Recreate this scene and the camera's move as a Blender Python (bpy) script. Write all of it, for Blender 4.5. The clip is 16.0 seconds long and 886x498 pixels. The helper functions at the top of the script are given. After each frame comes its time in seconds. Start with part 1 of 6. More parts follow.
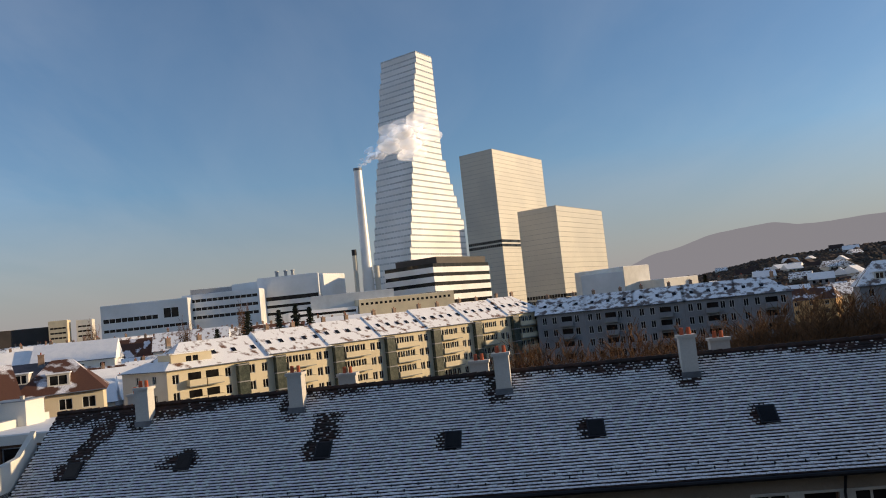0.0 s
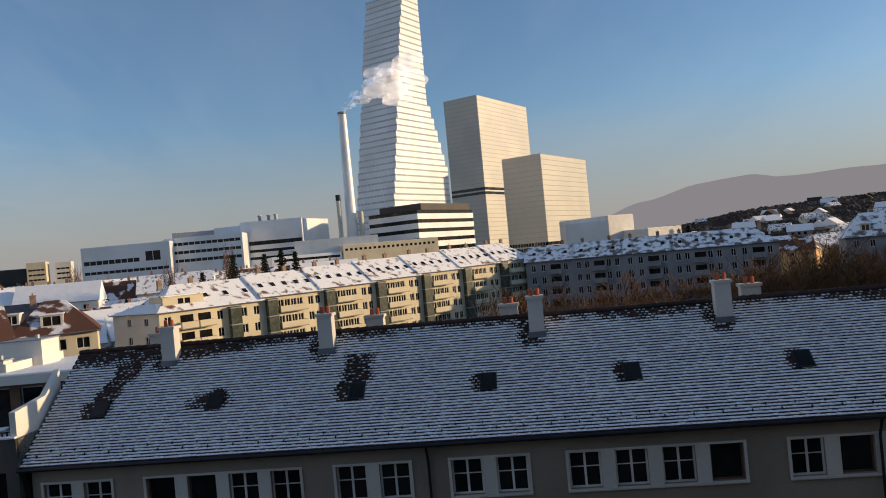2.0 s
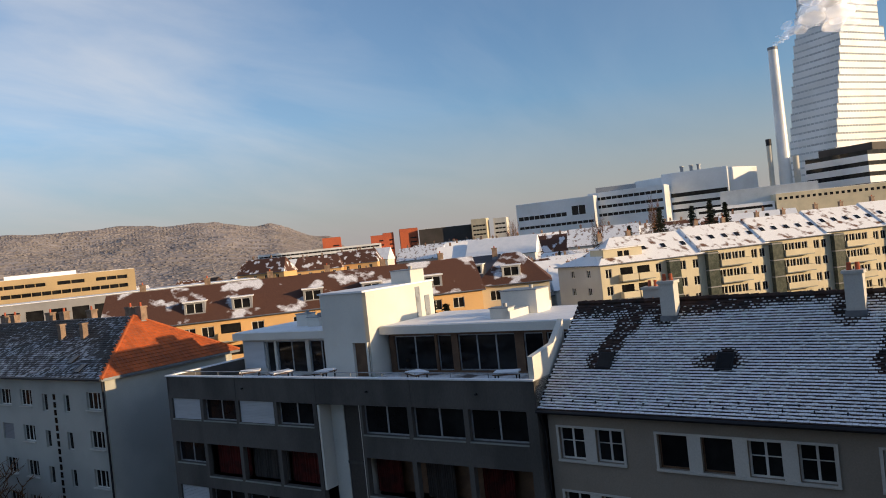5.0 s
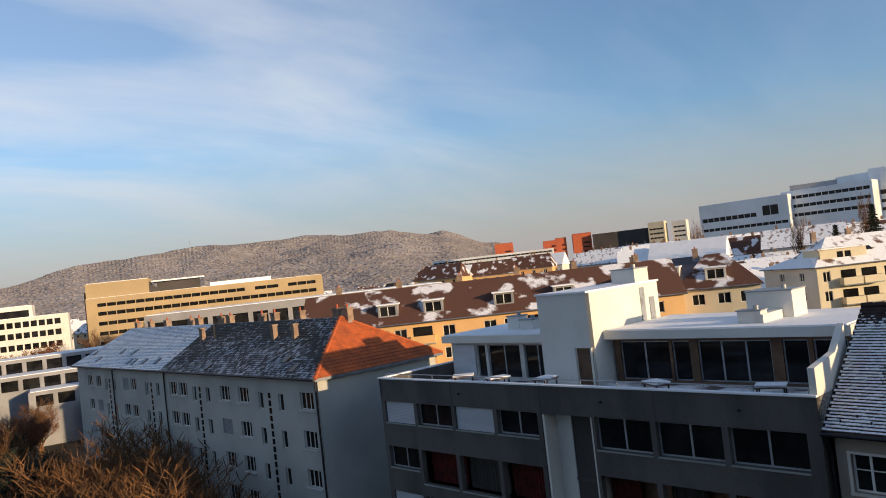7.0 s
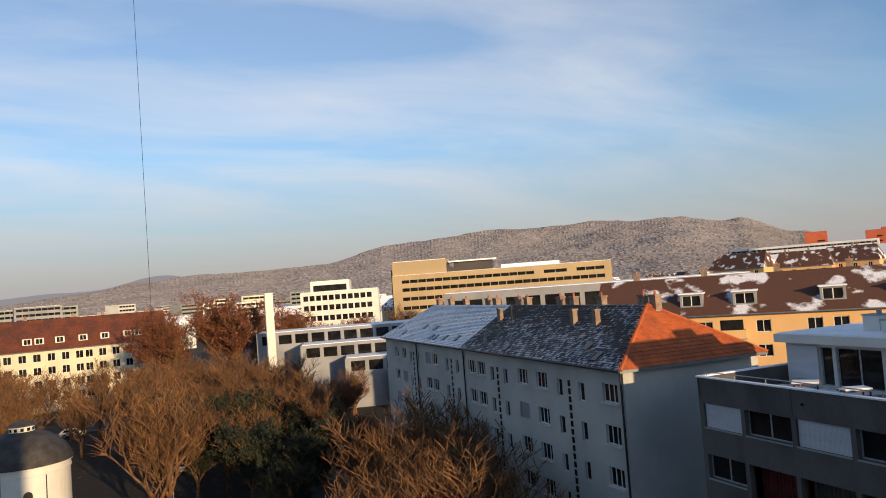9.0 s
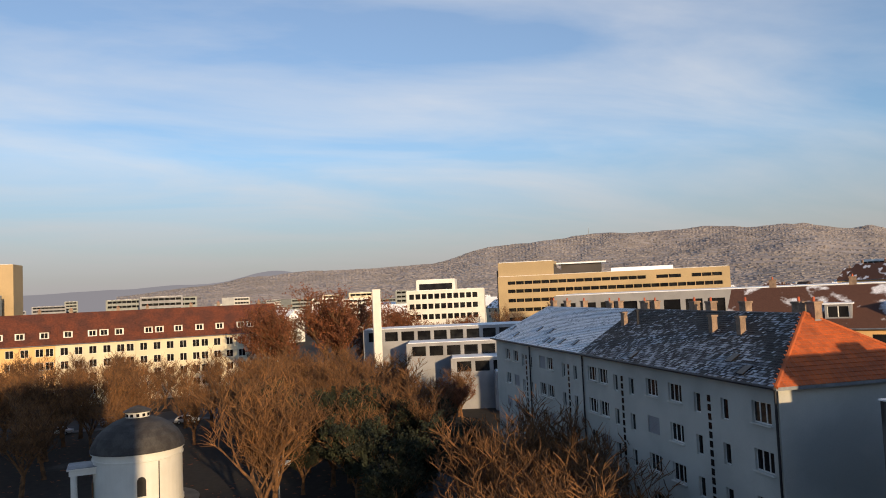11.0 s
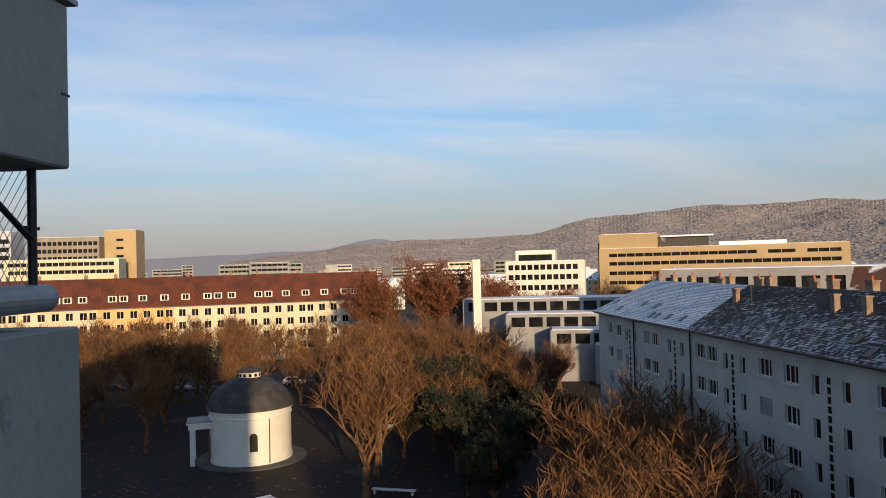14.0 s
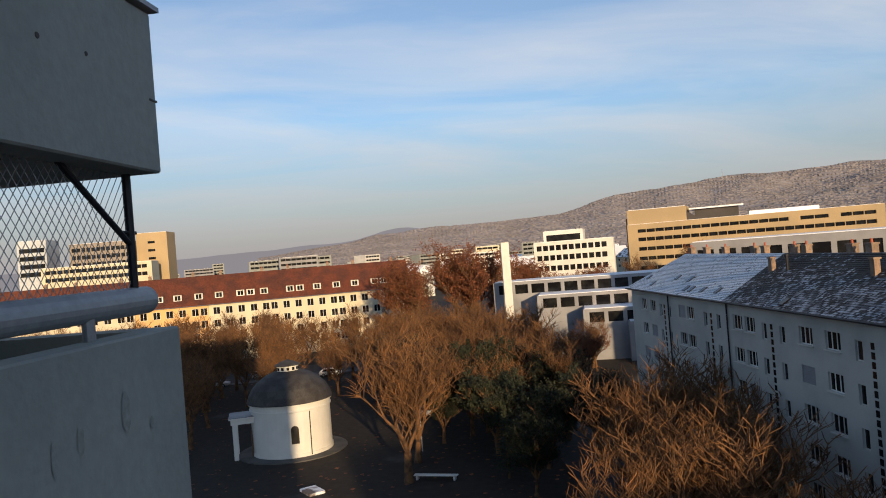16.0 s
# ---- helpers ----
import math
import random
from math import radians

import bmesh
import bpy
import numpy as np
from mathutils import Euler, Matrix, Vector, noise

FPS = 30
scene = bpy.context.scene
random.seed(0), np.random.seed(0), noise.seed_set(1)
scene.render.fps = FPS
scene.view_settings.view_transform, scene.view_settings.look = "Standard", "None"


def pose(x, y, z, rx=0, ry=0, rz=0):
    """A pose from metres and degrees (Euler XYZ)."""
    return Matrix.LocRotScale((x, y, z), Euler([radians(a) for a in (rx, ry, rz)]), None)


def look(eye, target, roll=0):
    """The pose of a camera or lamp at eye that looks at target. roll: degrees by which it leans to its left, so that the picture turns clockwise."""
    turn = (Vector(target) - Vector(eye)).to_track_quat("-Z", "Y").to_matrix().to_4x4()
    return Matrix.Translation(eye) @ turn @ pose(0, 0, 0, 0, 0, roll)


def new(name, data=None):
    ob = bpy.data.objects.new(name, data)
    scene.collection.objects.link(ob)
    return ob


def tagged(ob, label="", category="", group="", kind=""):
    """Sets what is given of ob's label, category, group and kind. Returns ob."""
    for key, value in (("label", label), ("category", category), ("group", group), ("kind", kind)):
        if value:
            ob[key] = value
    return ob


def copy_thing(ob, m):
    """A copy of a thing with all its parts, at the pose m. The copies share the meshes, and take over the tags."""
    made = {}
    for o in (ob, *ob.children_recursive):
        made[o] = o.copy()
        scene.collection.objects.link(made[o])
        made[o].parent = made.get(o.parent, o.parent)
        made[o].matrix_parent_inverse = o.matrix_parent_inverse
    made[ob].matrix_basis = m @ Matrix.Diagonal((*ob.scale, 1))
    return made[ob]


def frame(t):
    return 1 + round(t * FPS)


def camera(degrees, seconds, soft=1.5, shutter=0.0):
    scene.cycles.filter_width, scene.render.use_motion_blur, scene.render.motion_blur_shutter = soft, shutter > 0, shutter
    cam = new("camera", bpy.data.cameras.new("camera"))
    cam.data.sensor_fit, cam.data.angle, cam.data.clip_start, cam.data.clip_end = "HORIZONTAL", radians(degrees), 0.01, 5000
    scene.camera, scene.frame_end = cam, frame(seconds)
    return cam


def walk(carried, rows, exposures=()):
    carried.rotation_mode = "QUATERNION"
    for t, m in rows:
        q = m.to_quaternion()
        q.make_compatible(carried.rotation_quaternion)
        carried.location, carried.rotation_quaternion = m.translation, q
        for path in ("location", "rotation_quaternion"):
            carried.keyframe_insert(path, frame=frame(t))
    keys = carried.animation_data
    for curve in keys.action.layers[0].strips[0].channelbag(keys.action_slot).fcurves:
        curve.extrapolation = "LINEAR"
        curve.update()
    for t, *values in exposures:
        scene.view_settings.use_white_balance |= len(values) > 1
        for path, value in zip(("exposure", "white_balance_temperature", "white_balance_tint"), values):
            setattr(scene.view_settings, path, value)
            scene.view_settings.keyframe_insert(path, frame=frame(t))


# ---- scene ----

# ---------------------------------------------------------------- camera
cam = camera(61.18, 16.0, soft=1.0)
ROWS = [
    (0.0, pose(-0.000, -0.001, 21.994, 94.530, 6.025, -5.380)),
    (0.5, pose(-0.550, 0.215, 22.005, 96.011, 4.985, -3.633)),
    (1.0, pose(-1.100, 0.438, 22.034, 96.973, 0.163, -6.496)),
    (1.5, pose(-1.665, 0.573, 21.947, 93.691, 4.416, -3.406)),
    (2.0, pose(-2.155, 0.697, 22.004, 90.340, 5.283, -6.929)),
    (2.5, pose(-2.644, 0.889, 22.061, 84.262, 3.779, -6.341)),
    (3.0, pose(-3.100, 1.107, 22.188, 88.889, 3.760, -6.515)),
    (3.5, pose(-3.760, 1.300, 22.300, 91.184, 4.086, 0.379)),
    (4.0, pose(-4.493, 1.561, 22.288, 91.991, 4.554, 13.002)),
    (4.5, pose(-5.114, 1.782, 22.279, 89.360, 5.235, 17.422)),
    (5.0, pose(-5.770, 1.910, 22.317, 89.882, 6.033, 24.213)),
    (5.2, pose(-6.039, 1.986, 22.334, 93.263, 2.642, 26.562)),
    (7.3, pose(-10.281, 3.456, 22.159, 91.757, 6.078, 39.970)),
    (7.5, pose(-10.615, 3.584, 22.164, 92.630, 3.624, 43.332)),
    (8.0, pose(-11.458, 3.928, 22.179, 90.270, 3.015, 46.590)),
    (8.5, pose(-12.273, 4.278, 22.163, 91.460, 7.058, 54.263)),
    (9.0, pose(-13.157, 4.682, 22.131, 92.683, 4.310, 58.835)),
    (9.2, pose(-13.504, 4.832, 22.118, 92.129, 4.231, 60.614)),
    (11.3, pose(-17.350, 5.630, 21.895, 93.420, 3.177, 67.521)),
    (11.5, pose(-17.330, 5.600, 21.921, 93.374, 4.212, 68.493)),
    (12.0, pose(-17.300, 5.450, 21.993, 93.807, 7.041, 74.549)),
    (12.5, pose(-17.302, 5.319, 21.982, 91.990, 6.992, 76.163)),
    (13.0, pose(-17.397, 5.279, 21.982, 90.243, 6.648, 77.316)),
    (13.5, pose(-17.446, 5.281, 21.987, 93.228, 0.212, 75.960)),
    (14.0, pose(-17.444, 5.287, 21.987, 91.251, 1.483, 74.203)),
    (14.5, pose(-17.435, 5.277, 21.991, 91.038, 3.094, 73.783)),
    (15.0, pose(-17.400, 5.224, 22.000, 92.015, 2.985, 75.337)),
    (15.5, pose(-17.463, 5.151, 21.995, 90.983, 3.311, 77.084)),
    (16.0, pose(-17.478, 5.045, 21.995, 90.256, 4.577, 76.295)),
]
walk(cam, ROWS, exposures=[(0.0, -0.27), (1.0, -0.37), (1.6, -0.28), (2.2, -0.22), (2.8, 0.3), (3.3, 0.26), (3.8, -0.08), (5.2, -0.12), (7.0, 0.0), (9.2, -0.03), (11.3, -0.1), (16.0, -0.13)])

# ---------------------------------------------------------------- sky and sun
SUN_AZ, SUN_EL = 90.0, 9.2
world = bpy.data.worlds.new("winter_sky")
scene.world = world
world.use_nodes = True
wn, wl = world.node_tree.nodes, world.node_tree.links
wn.clear()
w_out = wn.new("ShaderNodeOutputWorld")
w_bg = wn.new("ShaderNodeBackground")
w_bg.inputs["Strength"].default_value = 0.15
sky = wn.new("ShaderNodeTexSky")
sky.sky_type = "NISHITA"
sky.sun_disc = False
sky.sun_elevation, sky.sun_rotation = radians(SUN_EL), radians(SUN_AZ)
sky.altitude, sky.air_density, sky.dust_density, sky.ozone_density = 300, 1.0, 1.0, 3.3
# thin drifting cirrus: stretched noise on the sky's dome
w_tc = wn.new("ShaderNodeTexCoord")
w_sep = wn.new("ShaderNodeSeparateXYZ")
w_add = wn.new("ShaderNodeMath"); w_add.operation = "ADD"; w_add.inputs[1].default_value = 0.16
w_dx = wn.new("ShaderNodeMath"); w_dx.operation = "DIVIDE"
w_dy = wn.new("ShaderNodeMath"); w_dy.operation = "DIVIDE"
w_com = wn.new("ShaderNodeCombineXYZ")
w_map = wn.new("ShaderNodeMapping")
w_map.inputs["Rotation"].default_value = (0, 0, radians(-14))
w_map.inputs["Scale"].default_value = (1.25, 0.5, 1.0)
w_noise = wn.new("ShaderNodeTexNoise")
w_noise.inputs["Scale"].default_value = 1.25
w_noise.inputs["Detail"].default_value = 7.0
w_noise.inputs["Roughness"].default_value = 0.55
w_noise.inputs["Distortion"].default_value = 0.45
w_ramp = wn.new("ShaderNodeValToRGB")
w_ramp.color_ramp.elements[0].position, w_ramp.color_ramp.elements[1].position = 0.40, 0.70
w_ramp.color_ramp.elements[0].color, w_ramp.color_ramp.elements[1].color = (0.22, 0.22, 0.22, 1), (0.90, 0.90, 0.90, 1)
w_mix = wn.new("ShaderNodeMixRGB")
w_mix.inputs["Color2"].default_value = (5.8, 5.7, 5.7, 1)
# the veil of cirrus thickens towards the west
w_west = wn.new("ShaderNodeMapRange")
w_west.interpolation_type = "SMOOTHSTEP"
w_west.inputs["From Min"].default_value, w_west.inputs["From Max"].default_value = -0.2, -0.9
w_west.inputs["To Min"].default_value, w_west.inputs["To Max"].default_value = 0.12, 0.72
w_cov = wn.new("ShaderNodeMath"); w_cov.operation = "MULTIPLY"
w_gain = wn.new("ShaderNodeMixRGB"); w_gain.blend_type = "MULTIPLY"
w_gain.inputs["Fac"].default_value = 1.0
w_gain.inputs["Color2"].default_value = (1.24, 1.25, 1.28, 1)
# haze over the far plain
w_hz = wn.new("ShaderNodeMapRange")
w_hz.inputs["From Min"].default_value, w_hz.inputs["From Max"].default_value = 0.0, 0.18
w_hz.inputs["To Min"].default_value, w_hz.inputs["To Max"].default_value = 1.0, 0.0
w_mix2 = wn.new("ShaderNodeMixRGB")
w_mix2.inputs["Color2"].default_value = (2.9, 2.66, 2.68, 1)
for a, b in ((w_tc.outputs["Generated"], w_sep.inputs[0]), (w_sep.outputs["Z"], w_add.inputs[0]),
             (w_sep.outputs["X"], w_dx.inputs[0]), (w_add.outputs[0], w_dx.inputs[1]),
             (w_sep.outputs["Y"], w_dy.inputs[0]), (w_add.outputs[0], w_dy.inputs[1]),
             (w_dx.outputs[0], w_com.inputs[0]), (w_dy.outputs[0], w_com.inputs[1]),
             (w_com.outputs[0], w_map.inputs["Vector"]), (w_map.outputs[0], w_noise.inputs["Vector"]),
             (w_noise.outputs["Fac"], w_ramp.inputs["Fac"]), (w_ramp.outputs["Color"], w_cov.inputs[0]),
             (w_sep.outputs["X"], w_west.inputs["Value"]), (w_west.outputs[0], w_cov.inputs[1]), (w_cov.outputs[0], w_mix.inputs["Fac"]),
             (sky.outputs["Color"], w_gain.inputs["Color1"]),
             (w_gain.outputs[0], w_mix.inputs["Color1"]), (w_mix.outputs[0], w_mix2.inputs["Color1"]),
             (w_sep.outputs["Z"], w_hz.inputs["Value"]), (w_hz.outputs[0], w_mix2.inputs["Fac"]),
             (w_mix2.outputs[0], w_bg.inputs["Color"]), (w_bg.outputs[0], w_out.inputs[0])):
    wl.new(a, b)

sun_data = bpy.data.lights.new("sun", "SUN")
sun_data.energy, sun_data.angle, sun_data.color = 5.6, radians(0.6), (1.0, 0.72, 0.42)
sun = new("sun", sun_data)
sun_dir = Vector((math.sin(radians(SUN_AZ)) * math.cos(radians(SUN_EL)), math.cos(radians(SUN_AZ)) * math.cos(radians(SUN_EL)), math.sin(radians(SUN_EL))))
sun.matrix_world = look(sun_dir * 100, (0, 0, 0))

# ---------------------------------------------------------------- materials
MATS = {}


def mat(name, color, rough=0.8, metal=0.0, second=None, scale=0.6, lo=0.42, hi=0.62, fine=14.0, var=0.22, bump=0.15, bump_scale=None, spec=0.4, stretch=(1, 1, 1), island=0.0):
    """A surface with large stains (second colour) and a fine grain, in metres."""
    m = bpy.data.materials.new(name)
    m.use_nodes = True
    n, l = m.node_tree.nodes, m.node_tree.links
    p = n["Principled BSDF"]
    p.inputs["Roughness"].default_value, p.inputs["Metallic"].default_value = rough, metal
    p.inputs["Specular IOR Level"].default_value = spec
    geo = n.new("ShaderNodeNewGeometry")
    mp = n.new("ShaderNodeMapping"); mp.inputs["Scale"].default_value = stretch
    l.new(geo.outputs["Position"], mp.inputs["Vector"])
    big = n.new("ShaderNodeTexNoise"); big.inputs["Scale"].default_value = scale; big.inputs["Detail"].default_value = 6
    tiny = n.new("ShaderNodeTexNoise"); tiny.inputs["Scale"].default_value = fine; tiny.inputs["Detail"].default_value = 4
    for q in (big, tiny):
        l.new(mp.outputs[0], q.inputs["Vector"])
    ramp = n.new("ShaderNodeMapRange")
    ramp.inputs["From Min"].default_value, ramp.inputs["From Max"].default_value = lo, hi
    l.new(big.outputs["Fac"], ramp.inputs["Value"])
    mix = n.new("ShaderNodeMixRGB")
    mix.inputs["Color1"].default_value = (*color, 1)
    mix.inputs["Color2"].default_value = (*(second or [c * 0.72 for c in color]), 1)
    l.new(ramp.outputs[0], mix.inputs["Fac"])
    grain = n.new("ShaderNodeMapRange")
    grain.inputs["From Min"].default_value, grain.inputs["From Max"].default_value = 0.25, 0.75
    grain.inputs["To Min"].default_value, grain.inputs["To Max"].default_value = 1 - var, 1 + var
    l.new(tiny.outputs["Fac"], grain.inputs["Value"])
    mul = n.new("ShaderNodeMixRGB"); mul.blend_type = "MULTIPLY"; mul.inputs["Fac"].default_value = 1
    l.new(mix.outputs[0], mul.inputs["Color1"]); l.new(grain.outputs[0], mul.inputs["Color2"])
    last = mul
    if island:
        rnd = n.new("ShaderNodeMapRange")
        rnd.inputs["To Min"].default_value, rnd.inputs["To Max"].default_value = 1 - island, 1 + island
        l.new(geo.outputs["Random Per Island"], rnd.inputs["Value"])
        last = n.new("ShaderNodeMixRGB"); last.blend_type = "MULTIPLY"; last.inputs["Fac"].default_value = 1
        l.new(mul.outputs[0], last.inputs["Color1"]); l.new(rnd.outputs[0], last.inputs["Color2"])
    l.new(last.outputs[0], p.inputs["Base Color"])
    if bump:
        b = n.new("ShaderNodeBump"); b.inputs["Strength"].default_value = bump; b.inputs["Distance"].default_value = 0.03
        l.new(tiny.outputs["Fac"], b.inputs["Height"]); l.new(b.outputs[0], p.inputs["Normal"])
    MATS[name] = m
    return m


SNOW = (0.90, 0.91, 0.93)
mat("snow", SNOW, 0.7, second=(0.84, 0.86, 0.89), fine=6, var=0.06, bump=0.3)
mat("snow_thin", SNOW, 0.8, second=(0.16, 0.13, 0.12), scale=0.7, lo=0.47, hi=0.59, fine=9, var=0.15)
mat("snow_patchy", (0.5, 0.52, 0.56), 0.8, second=(0.10, 0.10, 0.11), scale=1.6, lo=0.4, hi=0.62, fine=12, var=0.3)
mat("snow_sunny", SNOW, 0.8, second=(0.16, 0.08, 0.05), scale=0.7, lo=0.54, hi=0.66, fine=7, var=0.1)
mat("snow_brown", (0.10, 0.045, 0.03), 0.85, second=(0.74, 0.74, 0.78), scale=0.32, lo=0.55, hi=0.61, fine=9, var=0.35)
mat("tile_dark", (0.055, 0.03, 0.024), 0.85, second=(0.03, 0.024, 0.022), scale=2, fine=10, var=0.3, island=0.3)
mat("tile_red", (0.14, 0.04, 0.02), 0.85, second=(0.085, 0.03, 0.02), scale=0.35, fine=3, var=0.4)
mat("tile_orange", (0.50, 0.115, 0.03), 0.8, second=(0.36, 0.09, 0.03), scale=0.8, fine=12, var=0.2, island=0.15)
mat("plaster_brown", (0.30, 0.256, 0.21), 0.9, second=(0.25, 0.215, 0.175), scale=0.3, fine=18, var=0.1)
mat("plaster_white", (0.48, 0.48, 0.44), 0.9, second=(0.39, 0.39, 0.36), scale=0.25, fine=18, var=0.07)
mat("plaster_yellow", (0.68, 0.60, 0.43), 0.9, second=(0.60, 0.53, 0.38), scale=0.2, fine=16, var=0.08)
mat("plaster_orange", (0.75, 0.46, 0.20), 0.9, second=(0.68, 0.42, 0.19), scale=0.2, fine=16, var=0.08)
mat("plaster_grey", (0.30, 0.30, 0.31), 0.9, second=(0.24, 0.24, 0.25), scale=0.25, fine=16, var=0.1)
mat("plaster_pale", (0.62, 0.60, 0.55), 0.9, second=(0.54, 0.52, 0.48), scale=0.2, fine=16, var=0.08)
mat("concrete", (0.115, 0.107, 0.098), 0.9, second=(0.075, 0.071, 0.066), scale=0.5, fine=20, var=0.12, stretch=(1, 1, 0.35))
mat("concrete_pale", (0.31, 0.325, 0.30), 0.88, second=(0.255, 0.268, 0.25), scale=0.7, fine=22, var=0.07, bump=0.2)
mat("scuffed", (0.25, 0.262, 0.24), 0.9, second=(0.30, 0.31, 0.285), scale=18, fine=60, var=0.15)
mat("render_white", (0.72, 0.70, 0.64), 0.9, second=(0.66, 0.64, 0.58), scale=0.4, fine=18, var=0.06)
mat("sandstone", (0.46, 0.34, 0.19), 0.85, second=(0.40, 0.30, 0.17), scale=0.08, fine=3, var=0.08)
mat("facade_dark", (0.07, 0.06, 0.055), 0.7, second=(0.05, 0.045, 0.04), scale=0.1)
mat("brick_red", (0.50, 0.12, 0.05), 0.85, second=(0.42, 0.1, 0.05), scale=0.08, fine=2)
mat("panel_white", (0.84, 0.85, 0.85), 0.3, second=(0.73, 0.74, 0.73), scale=0.05, fine=0.8, var=0.04, bump=0.0, spec=0.5)
mat("glass_cream", (0.47, 0.45, 0.40), 0.25, second=(0.40, 0.39, 0.36), scale=0.04, fine=0.6, var=0.08, bump=0.0, spec=0.6)
mat("bay_glass", (0.05, 0.062, 0.05), 0.25, second=(0.09, 0.10, 0.08), scale=1.2, fine=4, var=0.3, bump=0.0)
mat("panel_cream", (0.58, 0.55, 0.47), 0.35, second=(0.51, 0.49, 0.43), scale=0.03, fine=0.8, var=0.05, bump=0.0, spec=0.5)
mat("glass_tower", (0.56, 0.59, 0.61), 0.12, metal=0.0, second=(0.40, 0.43, 0.45), scale=0.04, fine=0.6, var=0.1, bump=0.0, spec=0.8)
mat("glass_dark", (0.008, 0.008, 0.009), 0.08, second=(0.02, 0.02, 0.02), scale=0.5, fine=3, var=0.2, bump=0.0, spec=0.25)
mat("window_white", (0.75, 0.74, 0.70), 0.55, fine=10, var=0.05, bump=0.05)
mat("shutter_white", (0.55, 0.57, 0.60), 0.6, second=(0.5, 0.52, 0.55), fine=10, var=0.05, stretch=(1, 1, 6))
mat("curtain_red", (0.11, 0.012, 0.009), 0.9, second=(0.06, 0.008, 0.007), scale=2)
mat("wood_brown", (0.16, 0.09, 0.05), 0.7, second=(0.11, 0.06, 0.035), scale=1.5, fine=20)
mat("metal_dark", (0.035, 0.035, 0.04), 0.5, metal=0.6, fine=30, var=0.1, bump=0.05)
mat("metal_grey", (0.32, 0.34, 0.36), 0.5, metal=0.3, second=(0.22, 0.23, 0.25), scale=3, lo=0.55, hi=0.65, fine=30, var=0.1, bump=0.05)
mat("zinc", (0.22, 0.24, 0.27), 0.5, metal=0.5, fine=6, var=0.15)
mat("ground", (0.024, 0.018, 0.013), 0.95, second=(0.07, 0.065, 0.06), scale=0.07, lo=0.62, hi=0.72, fine=1.2, var=0.4)
mat("asphalt", (0.035, 0.035, 0.037), 0.9, second=(0.09, 0.09, 0.095), scale=0.15, lo=0.55, hi=0.7, fine=8, var=0.25)
mat("bark", (0.18, 0.088, 0.036), 0.9, second=(0.07, 0.038, 0.02), scale=1.5, fine=12, var=0.3)
mat("twig", (0.23, 0.105, 0.036), 0.9, second=(0.11, 0.053, 0.021), scale=0.25, fine=6, var=0.25, island=0.45)
mat("leaf_brown", (0.20, 0.068, 0.028), 0.9, second=(0.12, 0.045, 0.022), scale=0.5, fine=4, var=0.3, island=0.4)
mat("needle", (0.034, 0.04, 0.02), 0.9, second=(0.02, 0.024, 0.014), scale=0.8, fine=6, var=0.3, island=0.35)
# wooded hill: frost grey, paled further to carry the haze of distance
mat("hazy_hill_woods", (0.36, 0.32, 0.31), 1.0, second=(0.25, 0.22, 0.215), scale=0.006, lo=0.4, hi=0.6, fine=0.05, var=0.25, bump=0.0)
mat("hazy_frosted_crowns", (0.27, 0.25, 0.258), 1.0, second=(0.22, 0.205, 0.21), scale=0.005, lo=0.42, hi=0.6, fine=0.06, var=0.12, bump=0.0, island=0.08)
mat("dark_crowns", (0.075, 0.05, 0.035), 1.0, second=(0.04, 0.036, 0.028), scale=0.02, fine=0.3, var=0.3, bump=0.0, island=0.5)
mat("slate", (0.042, 0.037, 0.035), 0.75, second=(0.065, 0.06, 0.055), scale=1, fine=9, var=0.25)
mat("car_white", (0.7, 0.7, 0.7), 0.3, fine=4, var=0.03, bump=0.0)
mat("rubber", (0.02, 0.02, 0.02), 0.8)
mat("brick_chimney", (0.30, 0.21, 0.15), 0.9, second=(0.2, 0.14, 0.1), scale=2, fine=12)
mat("solar", (0.03, 0.035, 0.05), 0.2, second=(0.05, 0.05, 0.07), scale=0.4, bump=0)
# hazy far ridges: a backdrop with the haze put into its flat glow
hz = bpy.data.materials.new("haze_glow")
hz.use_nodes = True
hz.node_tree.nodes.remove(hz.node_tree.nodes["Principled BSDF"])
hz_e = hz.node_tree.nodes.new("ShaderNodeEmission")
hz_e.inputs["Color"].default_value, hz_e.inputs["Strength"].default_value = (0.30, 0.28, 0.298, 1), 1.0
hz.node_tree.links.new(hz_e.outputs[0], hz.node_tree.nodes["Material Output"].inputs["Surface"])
MATS["haze_glow"] = hz
M = MATS

# ---------------------------------------------------------------- building helpers


def box(bm, x0, x1, y0, y1, z0, z1, mi=0):
    v = [bm.verts.new(p) for p in ((x0, y0, z0), (x1, y0, z0), (x1, y1, z0), (x0, y1, z0), (x0, y0, z1), (x1, y0, z1), (x1, y1, z1), (x0, y1, z1))]
    for f in ((0, 1, 5, 4), (1, 2, 6, 5), (2, 3, 7, 6), (3, 0, 4, 7), (4, 5, 6, 7), (3, 2, 1, 0)):
        bm.faces.new([v[i] for i in f]).material_index = mi


def face(bm, pts, mi=0):
    f = bm.faces.new([bm.verts.new(p) for p in pts])
    f.material_index = mi
    return f


